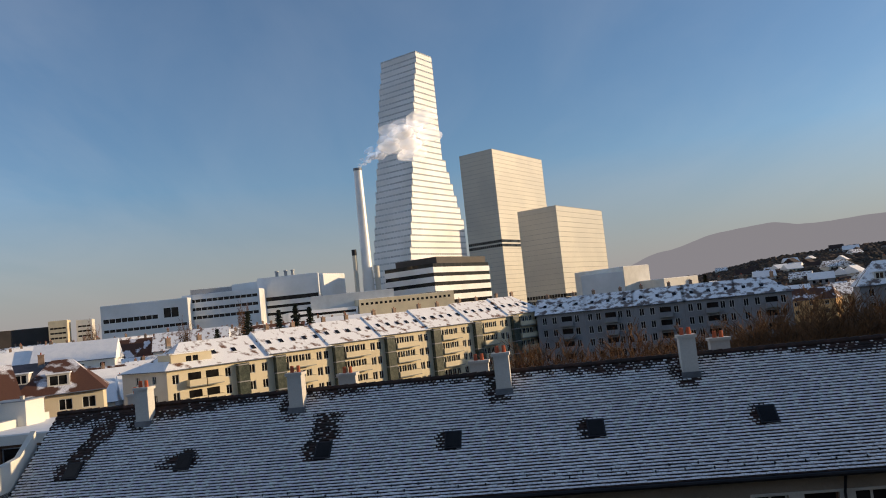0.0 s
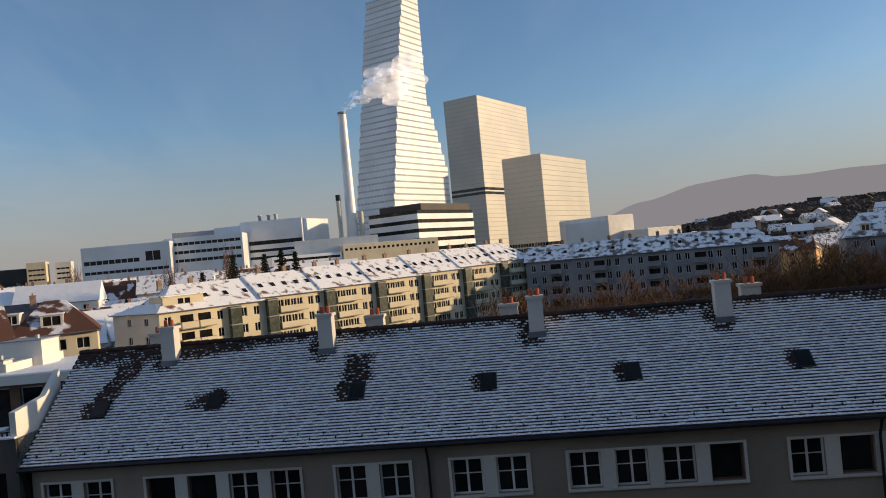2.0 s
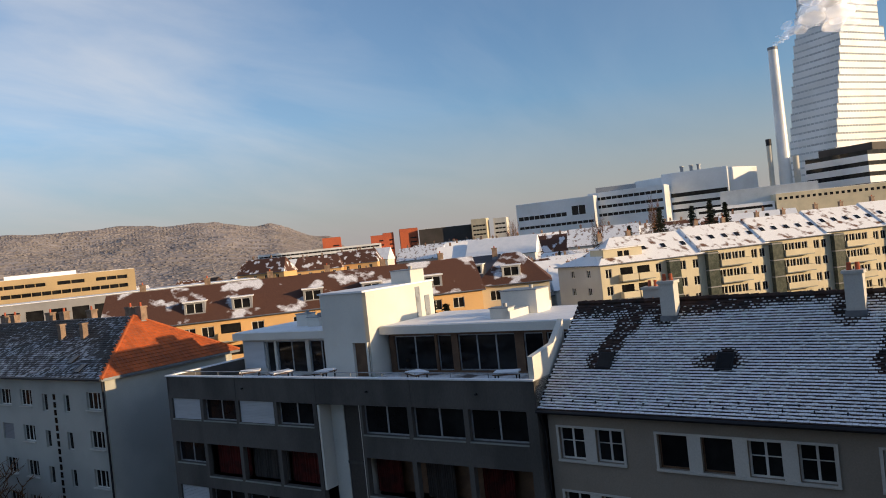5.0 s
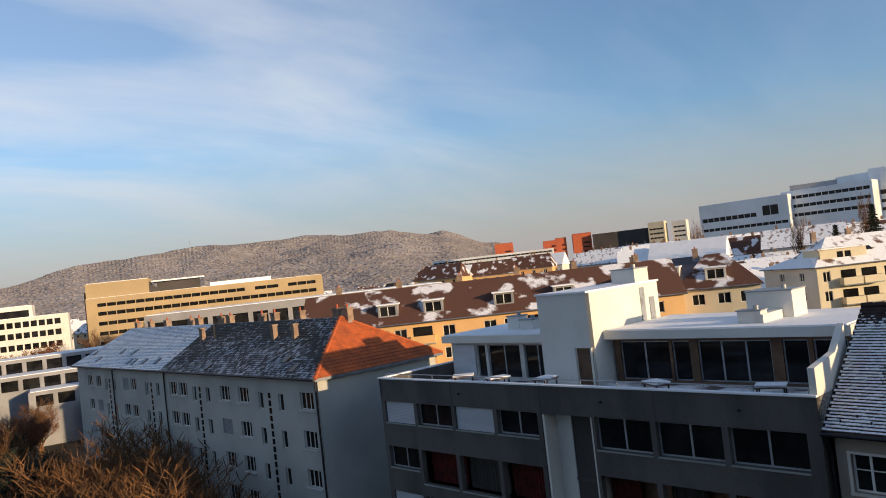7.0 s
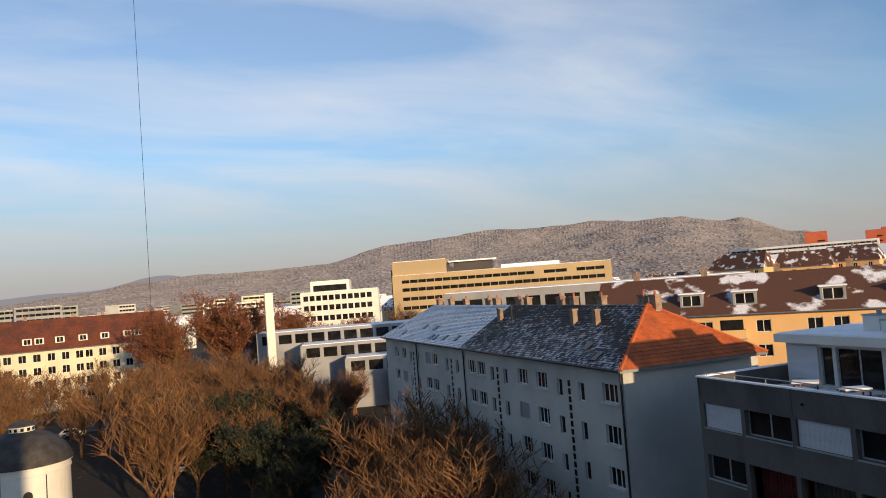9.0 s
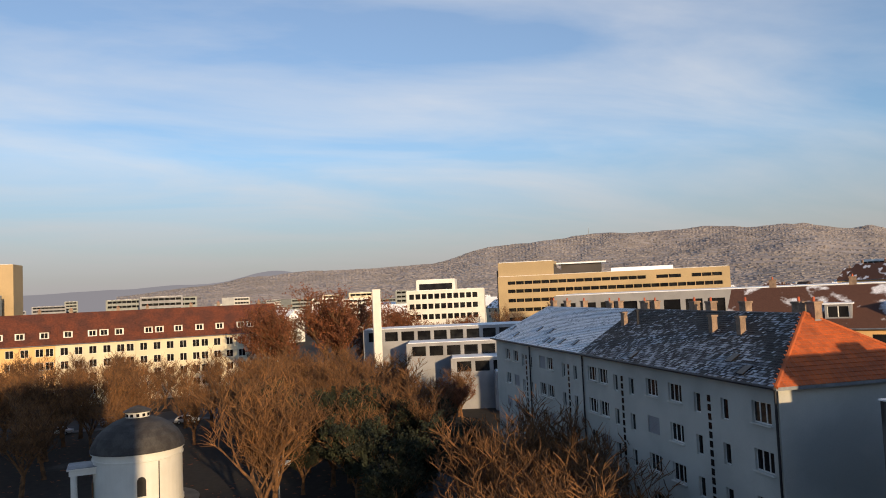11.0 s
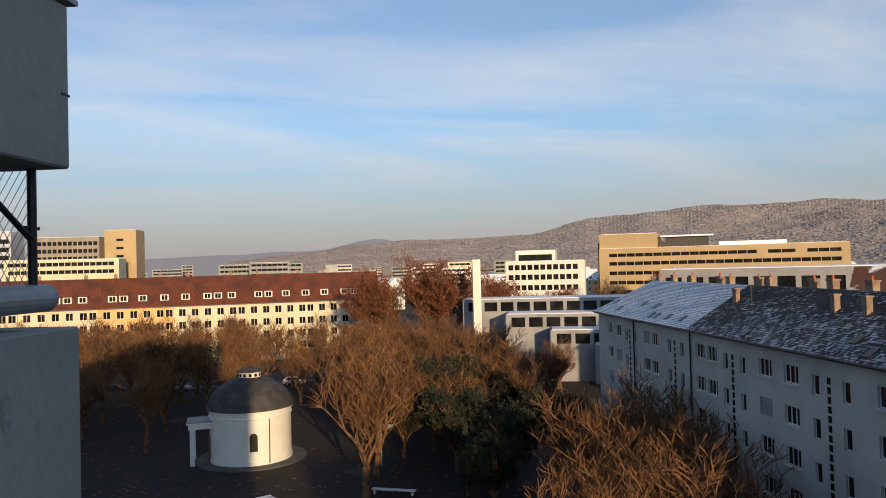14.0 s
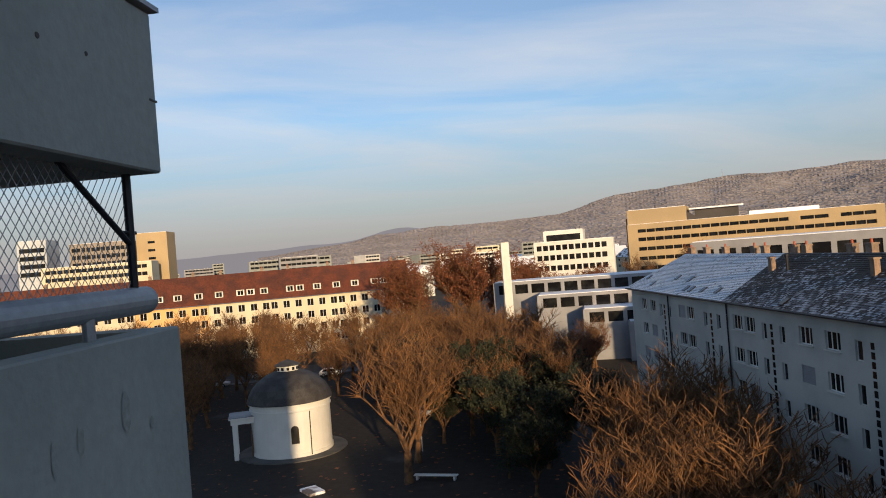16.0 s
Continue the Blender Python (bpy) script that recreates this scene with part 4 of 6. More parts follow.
# grey shaded row to the right; part of the shade is in its grey
for i in range(5):
    gx2, gy2, r2 = 36.5, 166.5, -22.0
    c2, s2 = math.cos(radians(r2)), math.sin(radians(r2))
    L = 10.6
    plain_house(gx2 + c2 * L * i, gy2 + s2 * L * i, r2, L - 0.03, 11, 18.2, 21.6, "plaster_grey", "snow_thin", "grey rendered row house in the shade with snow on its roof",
                (0, 4.5 if i == 4 else 0), [0.7, 2.5, 7.2, 9.0] if i % 2 else [1.2, 3.4, 5.4, 8.4], 5, 2.75, (1.0, 1.6), [], (2, 8), [(4.2, 2.9)] if i % 2 else [(5.2, 2.9)], roof_wins=3, group="grey row houses")
# darker end of the row, its shade again partly in the grey plaster
for i in range(4):
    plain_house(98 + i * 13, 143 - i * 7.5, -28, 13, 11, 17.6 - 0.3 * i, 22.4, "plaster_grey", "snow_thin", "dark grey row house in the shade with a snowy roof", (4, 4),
                [1.5, 4.4, 7.4, 10.4], 4, 2.75, (1.0, 1.5), [3, 8], (6,), [], group="dark row houses")

# orange house behind the concrete block
plain_house(-80.5, 66.5, 35, 47, 11, 16.4, 20.7, "plaster_orange", "snow_brown", "orange rendered row house with brown tiles, dormers and snow", (0, 0),
            [2, 5, 9.2, 11.4, 17.4, 22.5, 25, 31, 33.6, 40, 43], 4, 2.7, (1.5, 1.35), [9.5, 15.2, 24.0, 31.5, 39.5], (4, 12, 20, 27.5, 35, 43), [(13.4, 3.0), (27.6, 3.0)], dormer_wall="plaster_grey")
# house with the brown roof left of the cream row
plain_house(-43.4, 95.5, 17, 9.6, 11, 16.6, 20.6, "plaster_yellow", "snow_brown", "yellow rendered house with brown tiles and snow", (4.0, 4.0), [1.6, 4.6, 7.2], 4, 2.7, (1.5, 1.35), [3.4], (2.4,), [])
plain_house(-58, 108, 12, 12, 11, 16.8, 20.3, "plaster_pale", "solar", "pale house with roof panels and snow", (0, 0), [1.6, 4.6, 7.2, 10], 3, 2.7, (1.4, 1.35), [3.4, 8], (2.4,), [(1, 4)])

# ---------------------------------------------------------------- yellow row with the red roof, across the park
for i in range(7):
    L = 16.5
    yy = 41.7 - L * (i + 1)
    plain_house(-206.0 + i * 0.25, yy, 90, L - 0.03, 12, 14.0, 20.9, "plaster_yellow" if i % 3 else "plaster_orange" if i == 3 else "plaster_yellow", "tile_red",
                "yellow rendered row house with a red tiled roof and dormers", (0, 0), [1.0, 3.9, 6.8, 9.7, 12.6, 14.6], 4, 3.0, (1.6, 1.75),
                [2.0, 4.4, 8.6, 13.4] if i % 2 else [1.6, 6.6, 9.0, 12.2], (3, 13), [], group="yellow row houses", dormer_wall="window_white")

# ---------------------------------------------------------------- flat-roofed and far buildings


def slab_block(name, x, y, rz, L, D, z0, z1, wallm, bands, label, roof="snow", category="building", glass="glass_dark", fins=0, depth=0.3):
    """A flat-roofed block; bands: (z0, z1, x0, x1) window strips on the front, and on both ends."""
    t = thing(name, x, y, 0, rz, label, category)
    bm = bmesh.new()
    pierced(bm, 0, L, z0, z1, [(b[2], b[3], b[0], b[1]) for b in bands], 0, depth)
    for xx in (0, L):
        face(bm, ((xx, 0, z0), (xx, D, z0), (xx, D, z1), (xx, 0, z1)))
    face(bm, ((0, D, z0), (L, D, z0), (L, D, z1), (0, D, z1)))
    face(bm, ((0, 0, z1), (L, 0, z1), (L, D, z1), (0, D, z1)))
    part("wall", bm, M[wallm], t)
    bm = bmesh.new(); box(bm, 0.3, L - 0.3, 0.3, D - 0.3, z1 + 0.004, z1 + 0.12)
    part("roof", bm, M[roof], t)
    for b in bands:
        bm = bmesh.new()
        box(bm, b[2], b[3], depth * 0.7, depth * 0.7 + 0.05, b[0], b[1])
        w = part("window_band", bm, M[glass], t)
        if fins:
            bm = bmesh.new()
            k = int((b[3] - b[2]) / fins)
            for i in range(k + 1):
                q = b[2] + (b[3] - b[2]) * i / max(k, 1)
                box(bm, q - 0.12, q + 0.12, depth * 0.2, depth * 0.7, b[0], b[1])
            tagged(part("mullions", bm, M[wallm], w), "slim uprights between the panes", kind="stuff")
    return t


# sandstone-coloured office complex
o = slab_block("office_complex", -306, 156, 54.3, 95, 40, 0, 27.2, "sandstone", [(z, z + 1.5, 4, 92) for z in (4, 8, 12, 16, 20.0)] + [(23.6, 25.0, 4, 62), (23.6, 25.0, 66, 76), (23.6, 25.0, 80, 92)], "long sandstone-coloured office building with ribbon windows", fins=3.5, depth=0.8)
bm = bmesh.new(); box(bm, 0, 24, 2, 22, 27.2, 33.2)
up = part("upper_storey", bm, M["sandstone"], o)
bm = bmesh.new(); face(bm, ((24, 2, 27.2), (30, 2, 27.2), (24, 2, 31))); box(bm, 27, 44, 6, 24, 27.2, 31.5)
part("plant_room", bm, M["facade_dark"], up)
bm = bmesh.new(); box(bm, 25, 46, 4, 26, 31.5, 32.1); box(bm, 0.5, 23.5, 2.5, 21.5, 33.2, 33.4)
part("roof_slab", bm, M["snow"], up)
bm = bmesh.new(); box(bm, -0.8, -0.02, 3, 38, 0, 30)
part("dark_gable", bm, M["facade_dark"], o)
bm = bmesh.new(); box(bm, 48, 74, 12, 24, 27.35, 29.0)
part("roof_plant", bm, M["snow"], o)

# low flat-roofed hall behind the white house
slab_block("flat_roofed_hall", -128, 74, 46, 52, 16, 0, 20.3, "plaster_grey", [(16.6, 19.0, 1 + 3.4 * i, 3.6 + 3.4 * i) for i in range(15)], "grey hall with a snow-covered flat roof", fins=0)

# white terraced pavilions with the tall white slab
for i, (x, y, L, D, z, b) in enumerate(((-168, 52, 62, 10, 14.6, 0), (-156, 57, 50, 9, 12.0, 0), (-146, 62, 34, 8, 9.4, 0), (-140, 68, 20, 7, 7.0, 0))):
    slab_block("terraced_pavilion", x, y, 66, L, D, 0, z, "plaster_grey", [(z - 2.5, z - 0.6, 1.0 + 3.4 * k, 3.9 + 3.4 * k) for k in range(int((L - 2) / 3.4))], "white flat-roofed pavilion with snow on its roof", fins=1.5)
bm = bmesh.new(); box(bm, -0.8, 0.8, -0.45, 0.45, 0, 23.0)
solo("white_slab_tower", bm, M["render_white"], "tall slim white concrete slab above the pavilions", "chimney", pose(-161.5, 53.0, 0, 0, 0, 80))
# white office beyond
slab_block("white_office", -262, 97, 62, 27, 14, 0, 22.6, "render_white", [(z, z + 1.8, 1 + 2.2 * k, 2.7 + 2.2 * k) for z in (12.6, 16.2, 19.6) for k in range(11)], "white office building with a grid of windows", fins=0)
slab_block("white_office", -270, 104, 62, 14, 12, 0, 26.4, "render_white", [(22.8, 25, 1, 13)], "white office building with a set-back top storey")
# grey and ochre slabs at the far end of the park
slab_block("tall_slab", -415, -54, 80, 15, 14, 0, 43.4, "sandstone", [(z, z + 1.2, 5.5, 9.0) for z in (14, 18, 22, 26, 30, 34, 38)], "tall narrow concrete slab block")
slab_block("office_slab", -412, -84, 82, 29, 16, 0, 40, "plaster_brown", [(z, z + 1.9, 1 + 2.3 * k, 2.8 + 2.3 * k) for z in (18, 21.6, 25.2, 28.8, 32.4, 36.0) for k in range(12)], "concrete office slab with a grid of windows", fins=0)
slab_block("low_office", -392, -92, 86, 48, 16, 0, 29, "plaster_yellow", [(z, z + 1.7, 1.5, 46) for z in (22.5, 26)], "low cream office building with ribbon windows", fins=2.5)
slab_block("glass_office", -430, -112, 82, 14, 16, 0, 44, "glass_tower", [(z, z + 2.2, 1, 13) for z in (26, 30, 34, 38)], "blue-grey glass office block")
rng = random.Random(21)
for i in range(30):
    a = radians(-97 + i * 0.98 + rng.uniform(-0.5, 0.5))
    d = rng.uniform(430, 900)
    L = rng.uniform(9, 30)
    z = 22 + d * math.tan(radians(rng.uniform(-0.6, 0.55)))
    slab_block("far_block", -17 + d * math.sin(a), 5 + d * math.cos(a), 90 - rng.uniform(-40, 40), L, 14, 0, z, rng.choice(["plaster_yellow", "render_white", "plaster_pale", "plaster_grey", "concrete_pale"]), [(z - 3.0 * k - 2.2, z - 3.0 * k - 0.8, 1, L - 1) for k in range(4)], "far pale apartment block with window bands", rng.choice(["snow", "facade_dark", "snow_thin"]), fins=3)

# long grey-white slab, red towers
slab_block("long_office", -440, 556, 26, 112, 18, 0, 32.5, "panel_white", [(z, z + 1.4, 1, 111) for z in (14, 18, 22, 26, 29.5)], "very long grey-white office slab with ribbon windows", fins=4)
for x, y, w, z in ((-398, 600, 17, 42.6), (-356, 618, 14, 40), (-346, 624, 10, 41.5), (-330, 628, 17, 43.5)):
    slab_block("red_tower", x, y, 30, w, 14, 0, z, "brick_red", [(zz, zz + 1.3, w * 0.55, w * 0.9) for zz in (26, 30, 34)], "brick-red apartment tower in the distance", "facade_dark")
slab_block("dark_hall", -312, 632, 21, 60, 30, 0, 41, "facade_dark", [], "long dark flat-roofed hall far away")
slab_block("far_block", -262, 640, 10, 14, 14, 0, 45, "plaster_yellow", [(z, z + 1.4, 1, 13) for z in (30, 34, 38)], "far pale apartment block with window bands", fins=3)
slab_block("far_block", -244, 650, 10, 12, 14, 0, 44, "render_white", [(z, z + 1.4, 1, 11) for z in (30, 34, 38)], "far pale apartment block with window bands", fins=3)

# ---------------------------------------------------------------- works buildings below the towers
slab_block("factory_hall", -142, 412, -5, 46, 40, 0, 41.8, "panel_white", [(27.5, 29, 1, 45), (32.5, 34.6, 1, 30), (32.5, 37.5, 33, 41)], "pale grey factory hall with a curved roof edge", fins=3)
slab_block("factory_hall", -101, 416, -6, 42, 36, 0, 43.2, "panel_white", [(z, z + 1.6, 1, 41) for z in (30, 34.5, 39)], "grey works building with ribbon windows", fins=3)
slab_block("factory_hall", -62, 426, -5, 34, 36, 0, 49.2, "panel_white", [(36, 38.2, 0.5, 33.5), (32, 33.5, 0.5, 33.5), (28, 29.5, 0.5, 33.5)], "white works building with a dark window ribbon")
slab_block("factory_hall", -28.4, 428, 62, 30, 60, 0, 49.0, "panel_white", [(34.5, 36.5, 0.5, 29)], "white works building with a dark window ribbon")
slab_block("roof_plant", -98, 424, 10, 22, 10, 43.2, 46.5, "metal_grey", [], "roof plant on the works building")
slab_block("works_canopy", -30, 380, 3, 42, 14, 0, 34.6, "render_white", [], "thin white canopy slab on posts")
slab_block("cream_hall", -6, 372, 14, 50, 26, 0, 30.5, "plaster_yellow", [(27.6, 28.8, 1 + 2.4 * k, 2.4 + 2.4 * k) for k in range(20)], "cream works hall with a row of small windows")
slab_block("cream_hall", -40, 366, 12, 34, 26, 0, 27.5, "panel_white", [(25, 26.2, 1, 33)], "white works hall with snow on its roof")
slab_block("white_hall", 90.5, 316, -17, 18, 30, 0, 29.6, "panel_white", [], "windowless white hall with a flat roof")
slab_block("white_hall", 108, 311, 28, 16, 30, 0, 31.6, "render_white", [], "windowless sunlit white works hall")
slab_block("white_hall", 122, 303, 28, 22, 30, 0, 24.6, "render_white", [], "low sunlit white works hall")
for x in (-52, -47, -43):
    bm = bmesh.new(); tube(bm, (0, 0, 0), (0, 0, 3.2), 0.9, 0.9, 10); tube(bm, (0, 0, 3.2), (0, 0, 3.8), 1.2, 1.2, 10)
    solo("roof_exhaust", bm, M["metal_grey"], "round metal exhaust on the works roof", "exhaust", pose(x, 436, 49.3), "roof exhausts")

# chimney stack with a dark rim
st = thing("chimney_stack", -0.4, 430, 0, 0, "tall pale tapered works chimney", "chimney")
bm = bmesh.new()
tube(bm, (0, 0, 0), (0, 0, 106), 3.6, 2.3, 28)
part("shaft", bm, M["panel_white"], st)
bm = bmesh.new(); tube(bm, (0, 0, 106), (0, 0, 107.4), 2.5, 2.5, 24)
part("rim", bm, M["zinc"], st)
st = thing("chimney_stack", -6.9, 428, 0, 0, "short steel works chimney with a dark cap", "chimney")
bm = bmesh.new(); tube(bm, (0, 0, 0), (0, 0, 57), 1.3, 1.3, 16)
part("shaft", bm, M["panel_cream"], st)
bm = bmesh.new(); tube(bm, (0, 0, 57), (0, 0, 60.4), 1.4, 1.4, 16)
part("cap", bm, M["metal_dark"], st)
bm = bmesh.new(); tube(bm, (0, 0, 0), (0, 0, 50), 1.5, 1.5, 16)
solo("chimney_stack", bm, M["panel_cream"], "low pale works chimney on the plant", "chimney", pose(5.0, 428, 0))

# ---------------------------------------------------------------- the high towers
E = Vector((math.sin(radians(40)), math.cos(radians(40)), 0))
G = Vector((math.sin(radians(310)), math.cos(radians(310)), 0))


def ring_floor(bm, p, a, b, w, z0, z1, inset=0.0):
    """One storey: the plan runs from p - E*a to p + E*b and w along G."""
    c = [p - E * (a - inset) + G * inset, p + E * (b - inset) + G * inset, p + E * (b - inset) + G * (w - inset), p - E * (a - inset) + G * (w - inset)]
    lo = [bm.verts.new((q.x, q.y, z0)) for q in c]
    hi = [bm.verts.new((q.x, q.y, z1)) for q in c]
    for i in range(4):
        bm.faces.new((lo[i], lo[(i + 1) % 4], hi[(i + 1) % 4], hi[i]))
    bm.faces.new(hi); bm.faces.new(lo[::-1])


def tower(label, p, steps, w, top, storey, band, wallm, glassm, fin_step, dark_rows=(), inset=0.16):
    t = thing("office_tower", p.x, p.y, 0, 0, label, "skyscraper")
    o = Vector((0, 0, 0))
    n = int(top / storey)
    fins = bmesh.new()
    bm = bmesh.new()
    ring_floor(bm, o, *steps(0), w, 0, top - n * storey)
    part("plinth", bm, M[wallm], t)
    for i in range(n):
        z0, z1 = top - (i + 1) * storey, top - i * storey
        a, b = steps(z0)
        share = 0.35 if i in dark_rows else band
        bm = bmesh.new()
        ring_floor(bm, o, a, b, w, z0, z0 + storey * share)
        f = part("storey", bm, M[wallm], t)
        bm = bmesh.new()
        ring_floor(bm, o, a, b, w, z0 + storey * share, z1, inset)
        part("window_band", bm, M["glass_dark"] if i in dark_rows else M[glassm], f)
        if fin_step:
            k = int((a + b) / fin_step)
            for j in range(k + 1):
                q = -E * a + E * ((a + b) * j / k)
                box(fins, q.x - 0.12, q.x + 0.12, q.y - 0.12, q.y + 0.12, z0 + storey * share, z1)
            k = int(w / fin_step)
            for j in range(k + 1):
                q = -E * a + G * (w * j / k)
                box(fins, q.x - 0.12, q.x + 0.12, q.y - 0.12, q.y + 0.12, z0 + storey * share, z1)
    if fin_step:
        tagged(part("mullions", fins, M[wallm], t), "slim pale upright fins", kind="stuff")
    else:
        fins.free()
    return t


def stepped(z):
    q = math.floor((207 - z) / 8.6)
    a = 20 + q * 1.75
    b = 0.0 if z > 128 else min(20.0, 4 + math.floor((128 - z) / 8.6) * 3.2)
    return a, b


tower("very tall white stepped office tower tapering upward", Vector((61.3, 536.5, 0)), stepped, 32, 207, 4.3, 0.74, "panel_white", "glass_tower", 2.7)
tower("tall cream panelled office tower", Vector((196.7, 784, 0)), lambda z: (105, 0), 37.8, 169.8, 4.2, 0.9, "panel_cream", "glass_cream", 2.2, (21, 22), 0.05)
tower("lower cream panelled office tower", Vector((200.4, 613.7, 0)), lambda z: (88, 0), 32.9, 89.8, 3.9, 0.9, "panel_cream", "glass_cream", 2.2, (17, 18, 19), 0.05)
# podium with black ribbon windows
tower("white office podium with black ribbon windows", Vector((76.8, 473, 0)), lambda z: (62, 0), 36, 48.2, 5.4, 0.6, "panel_white", "glass_dark", 0, (), 0.35)
bm = bmesh.new()
ring_floor(bm, Vector((0, 0, 0)), 58, -4, 30, 48.2, 52)
solo("podium_top_storey", bm, M["facade_dark"], "dark set-back top storey of the podium", "storey", pose(76.8, 473, 0))

# steam drifting from the chimney
rng = random.Random(9)
bm = bmesh.new()
for i in range(64):
    f = (i + rng.random()) / 64
    r = 1.6 + 8.5 * f ** 0.9
    c = Vector((1.0 + 36 * f, 429 - 6 * f, 107.5 + 5 * f ** 0.5 + 15 * f))
    c += Vector((rng.gauss(0, 0.5), rng.gauss(0, 0.5), rng.gauss(0, 0.42))) * r
    bmesh.ops.create_icosphere(bm, subdivisions=2, radius=r * rng.uniform(0.3, 0.66), matrix=Matrix.Translation(c) @ Matrix.Rotation(rng.uniform(-0.6, 0.2), 4, "Y") @ Matrix.Diagonal((1.5, 1, 0.75, 1)))
sm = bpy.data.materials.new("steam")
sm.use_nodes = True
n, l = sm.node_tree.nodes, sm.node_tree.links
n.remove(n["Principled BSDF"])
s_dif, s_trl, s_trp = n.new("ShaderNodeBsdfDiffuse"), n.new("ShaderNodeBsdfTranslucent"), n.new("ShaderNodeBsdfTransparent")
s_add, s_mix = n.new("ShaderNodeAddShader"), n.new("ShaderNodeMixShader")
s_dif.inputs["Color"].default_value = s_trl.inputs["Color"].default_value = (0.95, 0.94, 0.93, 1)
s_mix.inputs["Fac"].default_value = 0.17
l.new(s_dif.outputs[0], s_add.inputs[0]); l.new(s_trl.outputs[0], s_add.inputs[1])
l.new(s_trp.outputs[0], s_mix.inputs[1]); l.new(s_add.outputs[0], s_mix.inputs[2])
l.new(s_mix.outputs[0], n["Material Output"].inputs["Surface"])
steam = as_mesh("steam_plume", bm, sm)
for q in steam.polygons:
    q.use_smooth = True
solo("steam_plume", steam, None, "thin white steam drifting from the tall chimney", "steam", kind="stuff")

# ---------------------------------------------------------------- many small far roofs
rng = random.Random(33)
protos = []
for k, (wallm, roofm) in enumerate((("plaster_pale", "snow_sunny"), ("plaster_yellow", "snow_thin"), ("render_white", "snow"), ("plaster_orange", "snow_brown"))):
    protos.append(plain_house(0, 0, 0, 22, 11, 12.5, 17, wallm, roofm, "distant rendered house with a snowy pitched roof", (2, 2) if k % 2 else (0, 0), [2, 7, 12.5, 18], 2, 3.2, (1.5, 1.5), [], (4, 13), [], group="distant houses"))
    protos[-1].matrix_world = pose(-60 + k * 30, 190 + k * 9, 0, 0, 0, 20)
rows_far = []
for d in (150, 185, 220, 260, 300, 345):
    for az in range(-36, -5, 5):
        rows_far.append((az + rng.uniform(-1, 1), d + rng.uniform(-8, 8), 18 + rng.uniform(-8, 8)))
for d in (140, 180, 230, 290):
    for az in range(-54, -34, 4):
        if d * 1.0 > 135:
            rows_far.append((az + rng.uniform(-1, 1), d + rng.uniform(-8, 8), 35 + rng.uniform(-8, 8)))
for d in (340, 375):
    for az in range(18, 44, 3 if d < 400 else 2):
        if d > 330:
            rows_far.append((az + rng.uniform(-1, 1), d + rng.uniform(-15, 15), -20 + rng.uniform(-40, 40)))
for d in (400, 500, 620, 760, 950):
    for az in range(-84, -34, 4):
        rows_far.append((az + rng.uniform(-1, 1), d + rng.uniform(-30, 30), 40 + rng.uniform(-40, 40)))
for az, d, rz in rows_far:
    ox = -6 if az > -54 else -14
    x, y = ox + d * math.sin(radians(az)), 2 + d * math.cos(radians(az))
    if -175 < x < 150 and 355 < y < 600 and az > -22 and az < 22:
        continue
    src = rng.choice(protos)
    s = rng.uniform(0.85, 1.1)
    copy_thing(src, pose(x, y, -rng.uniform(0.2, 2.2), 0, 0, rz))

tall = [(az + rng.uniform(-1, 1), d + rng.uniform(-10, 10)) for d in (285, 318, 345) for az in range(-25, -2, 3)]
tall += [(az + rng.uniform(-1, 1), d + rng.uniform(-15, 15)) for d in (400, 460, 520) for az in range(-40, -21, 4)]
for az, d in tall:
    o = copy_thing(rng.choice(protos), pose(-4 + d * math.sin(radians(az)), 2 + d * math.cos(radians(az)), -rng.uniform(0.2, 2.5), 0, 0, 15 + rng.uniform(-12, 12)))
    o.scale = (1.15, 1.1, 1.42 if d < 360 else 1.55)

# ---------------------------------------------------------------- hills


def hill(name, pts, base_d, mtl, label, rough, seed, back=900):
    """A ridge of hills: pts are (azimuth, distance, height) of the crest."""
    verts, faces = [], []
    rows = 40
    cols = (len(pts) - 1) * 30 + 1
    for i in range(cols):
        t = i / (cols - 1) * (len(pts) - 1)
        k = min(int(t), len(pts) - 2)
        f = t - k
        az, d = [a + (b - a) * f for a, b in zip(pts[k][:2], pts[k + 1][:2])]
        h = pts[k][2] + (pts[k + 1][2] - pts[k][2]) * f * f * (3 - 2 * f)
        for j in range(rows + 4):
            g = j / rows
            dd = base_d + (d - base_d) * g if g <= 1 else d + back * (g - 1) * 2
            hh = h * (g ** 1.25) if g <= 1 else h * (1 - (g - 1) * 0.8)
            q = Vector((dd * math.sin(radians(az)), dd * math.cos(radians(az)), 0))
            hh += rough * (1.6 * noise.noise(q * 0.0018 + Vector((seed, 0, 0))) + noise.noise(q * 0.006) + 0.35 * noise.noise(q * 0.018)) * min(1, g * 2) * (h / 200)
            verts.append((q.x, q.y, hh - 3))
    n = rows + 4
    for i in range(cols - 1):
        for j in range(n - 1):
            faces.append((i * n + j, (i + 1) * n + j, (i + 1) * n + j + 1, i * n + j + 1))
    me = bpy.data.meshes.new(name)
    me.from_pydata(verts, [], faces)
    me.materials.append(mtl)
    for q in me.polygons:
        q.use_smooth = True
    return solo(name, me, None, label, "hill", kind="structure")


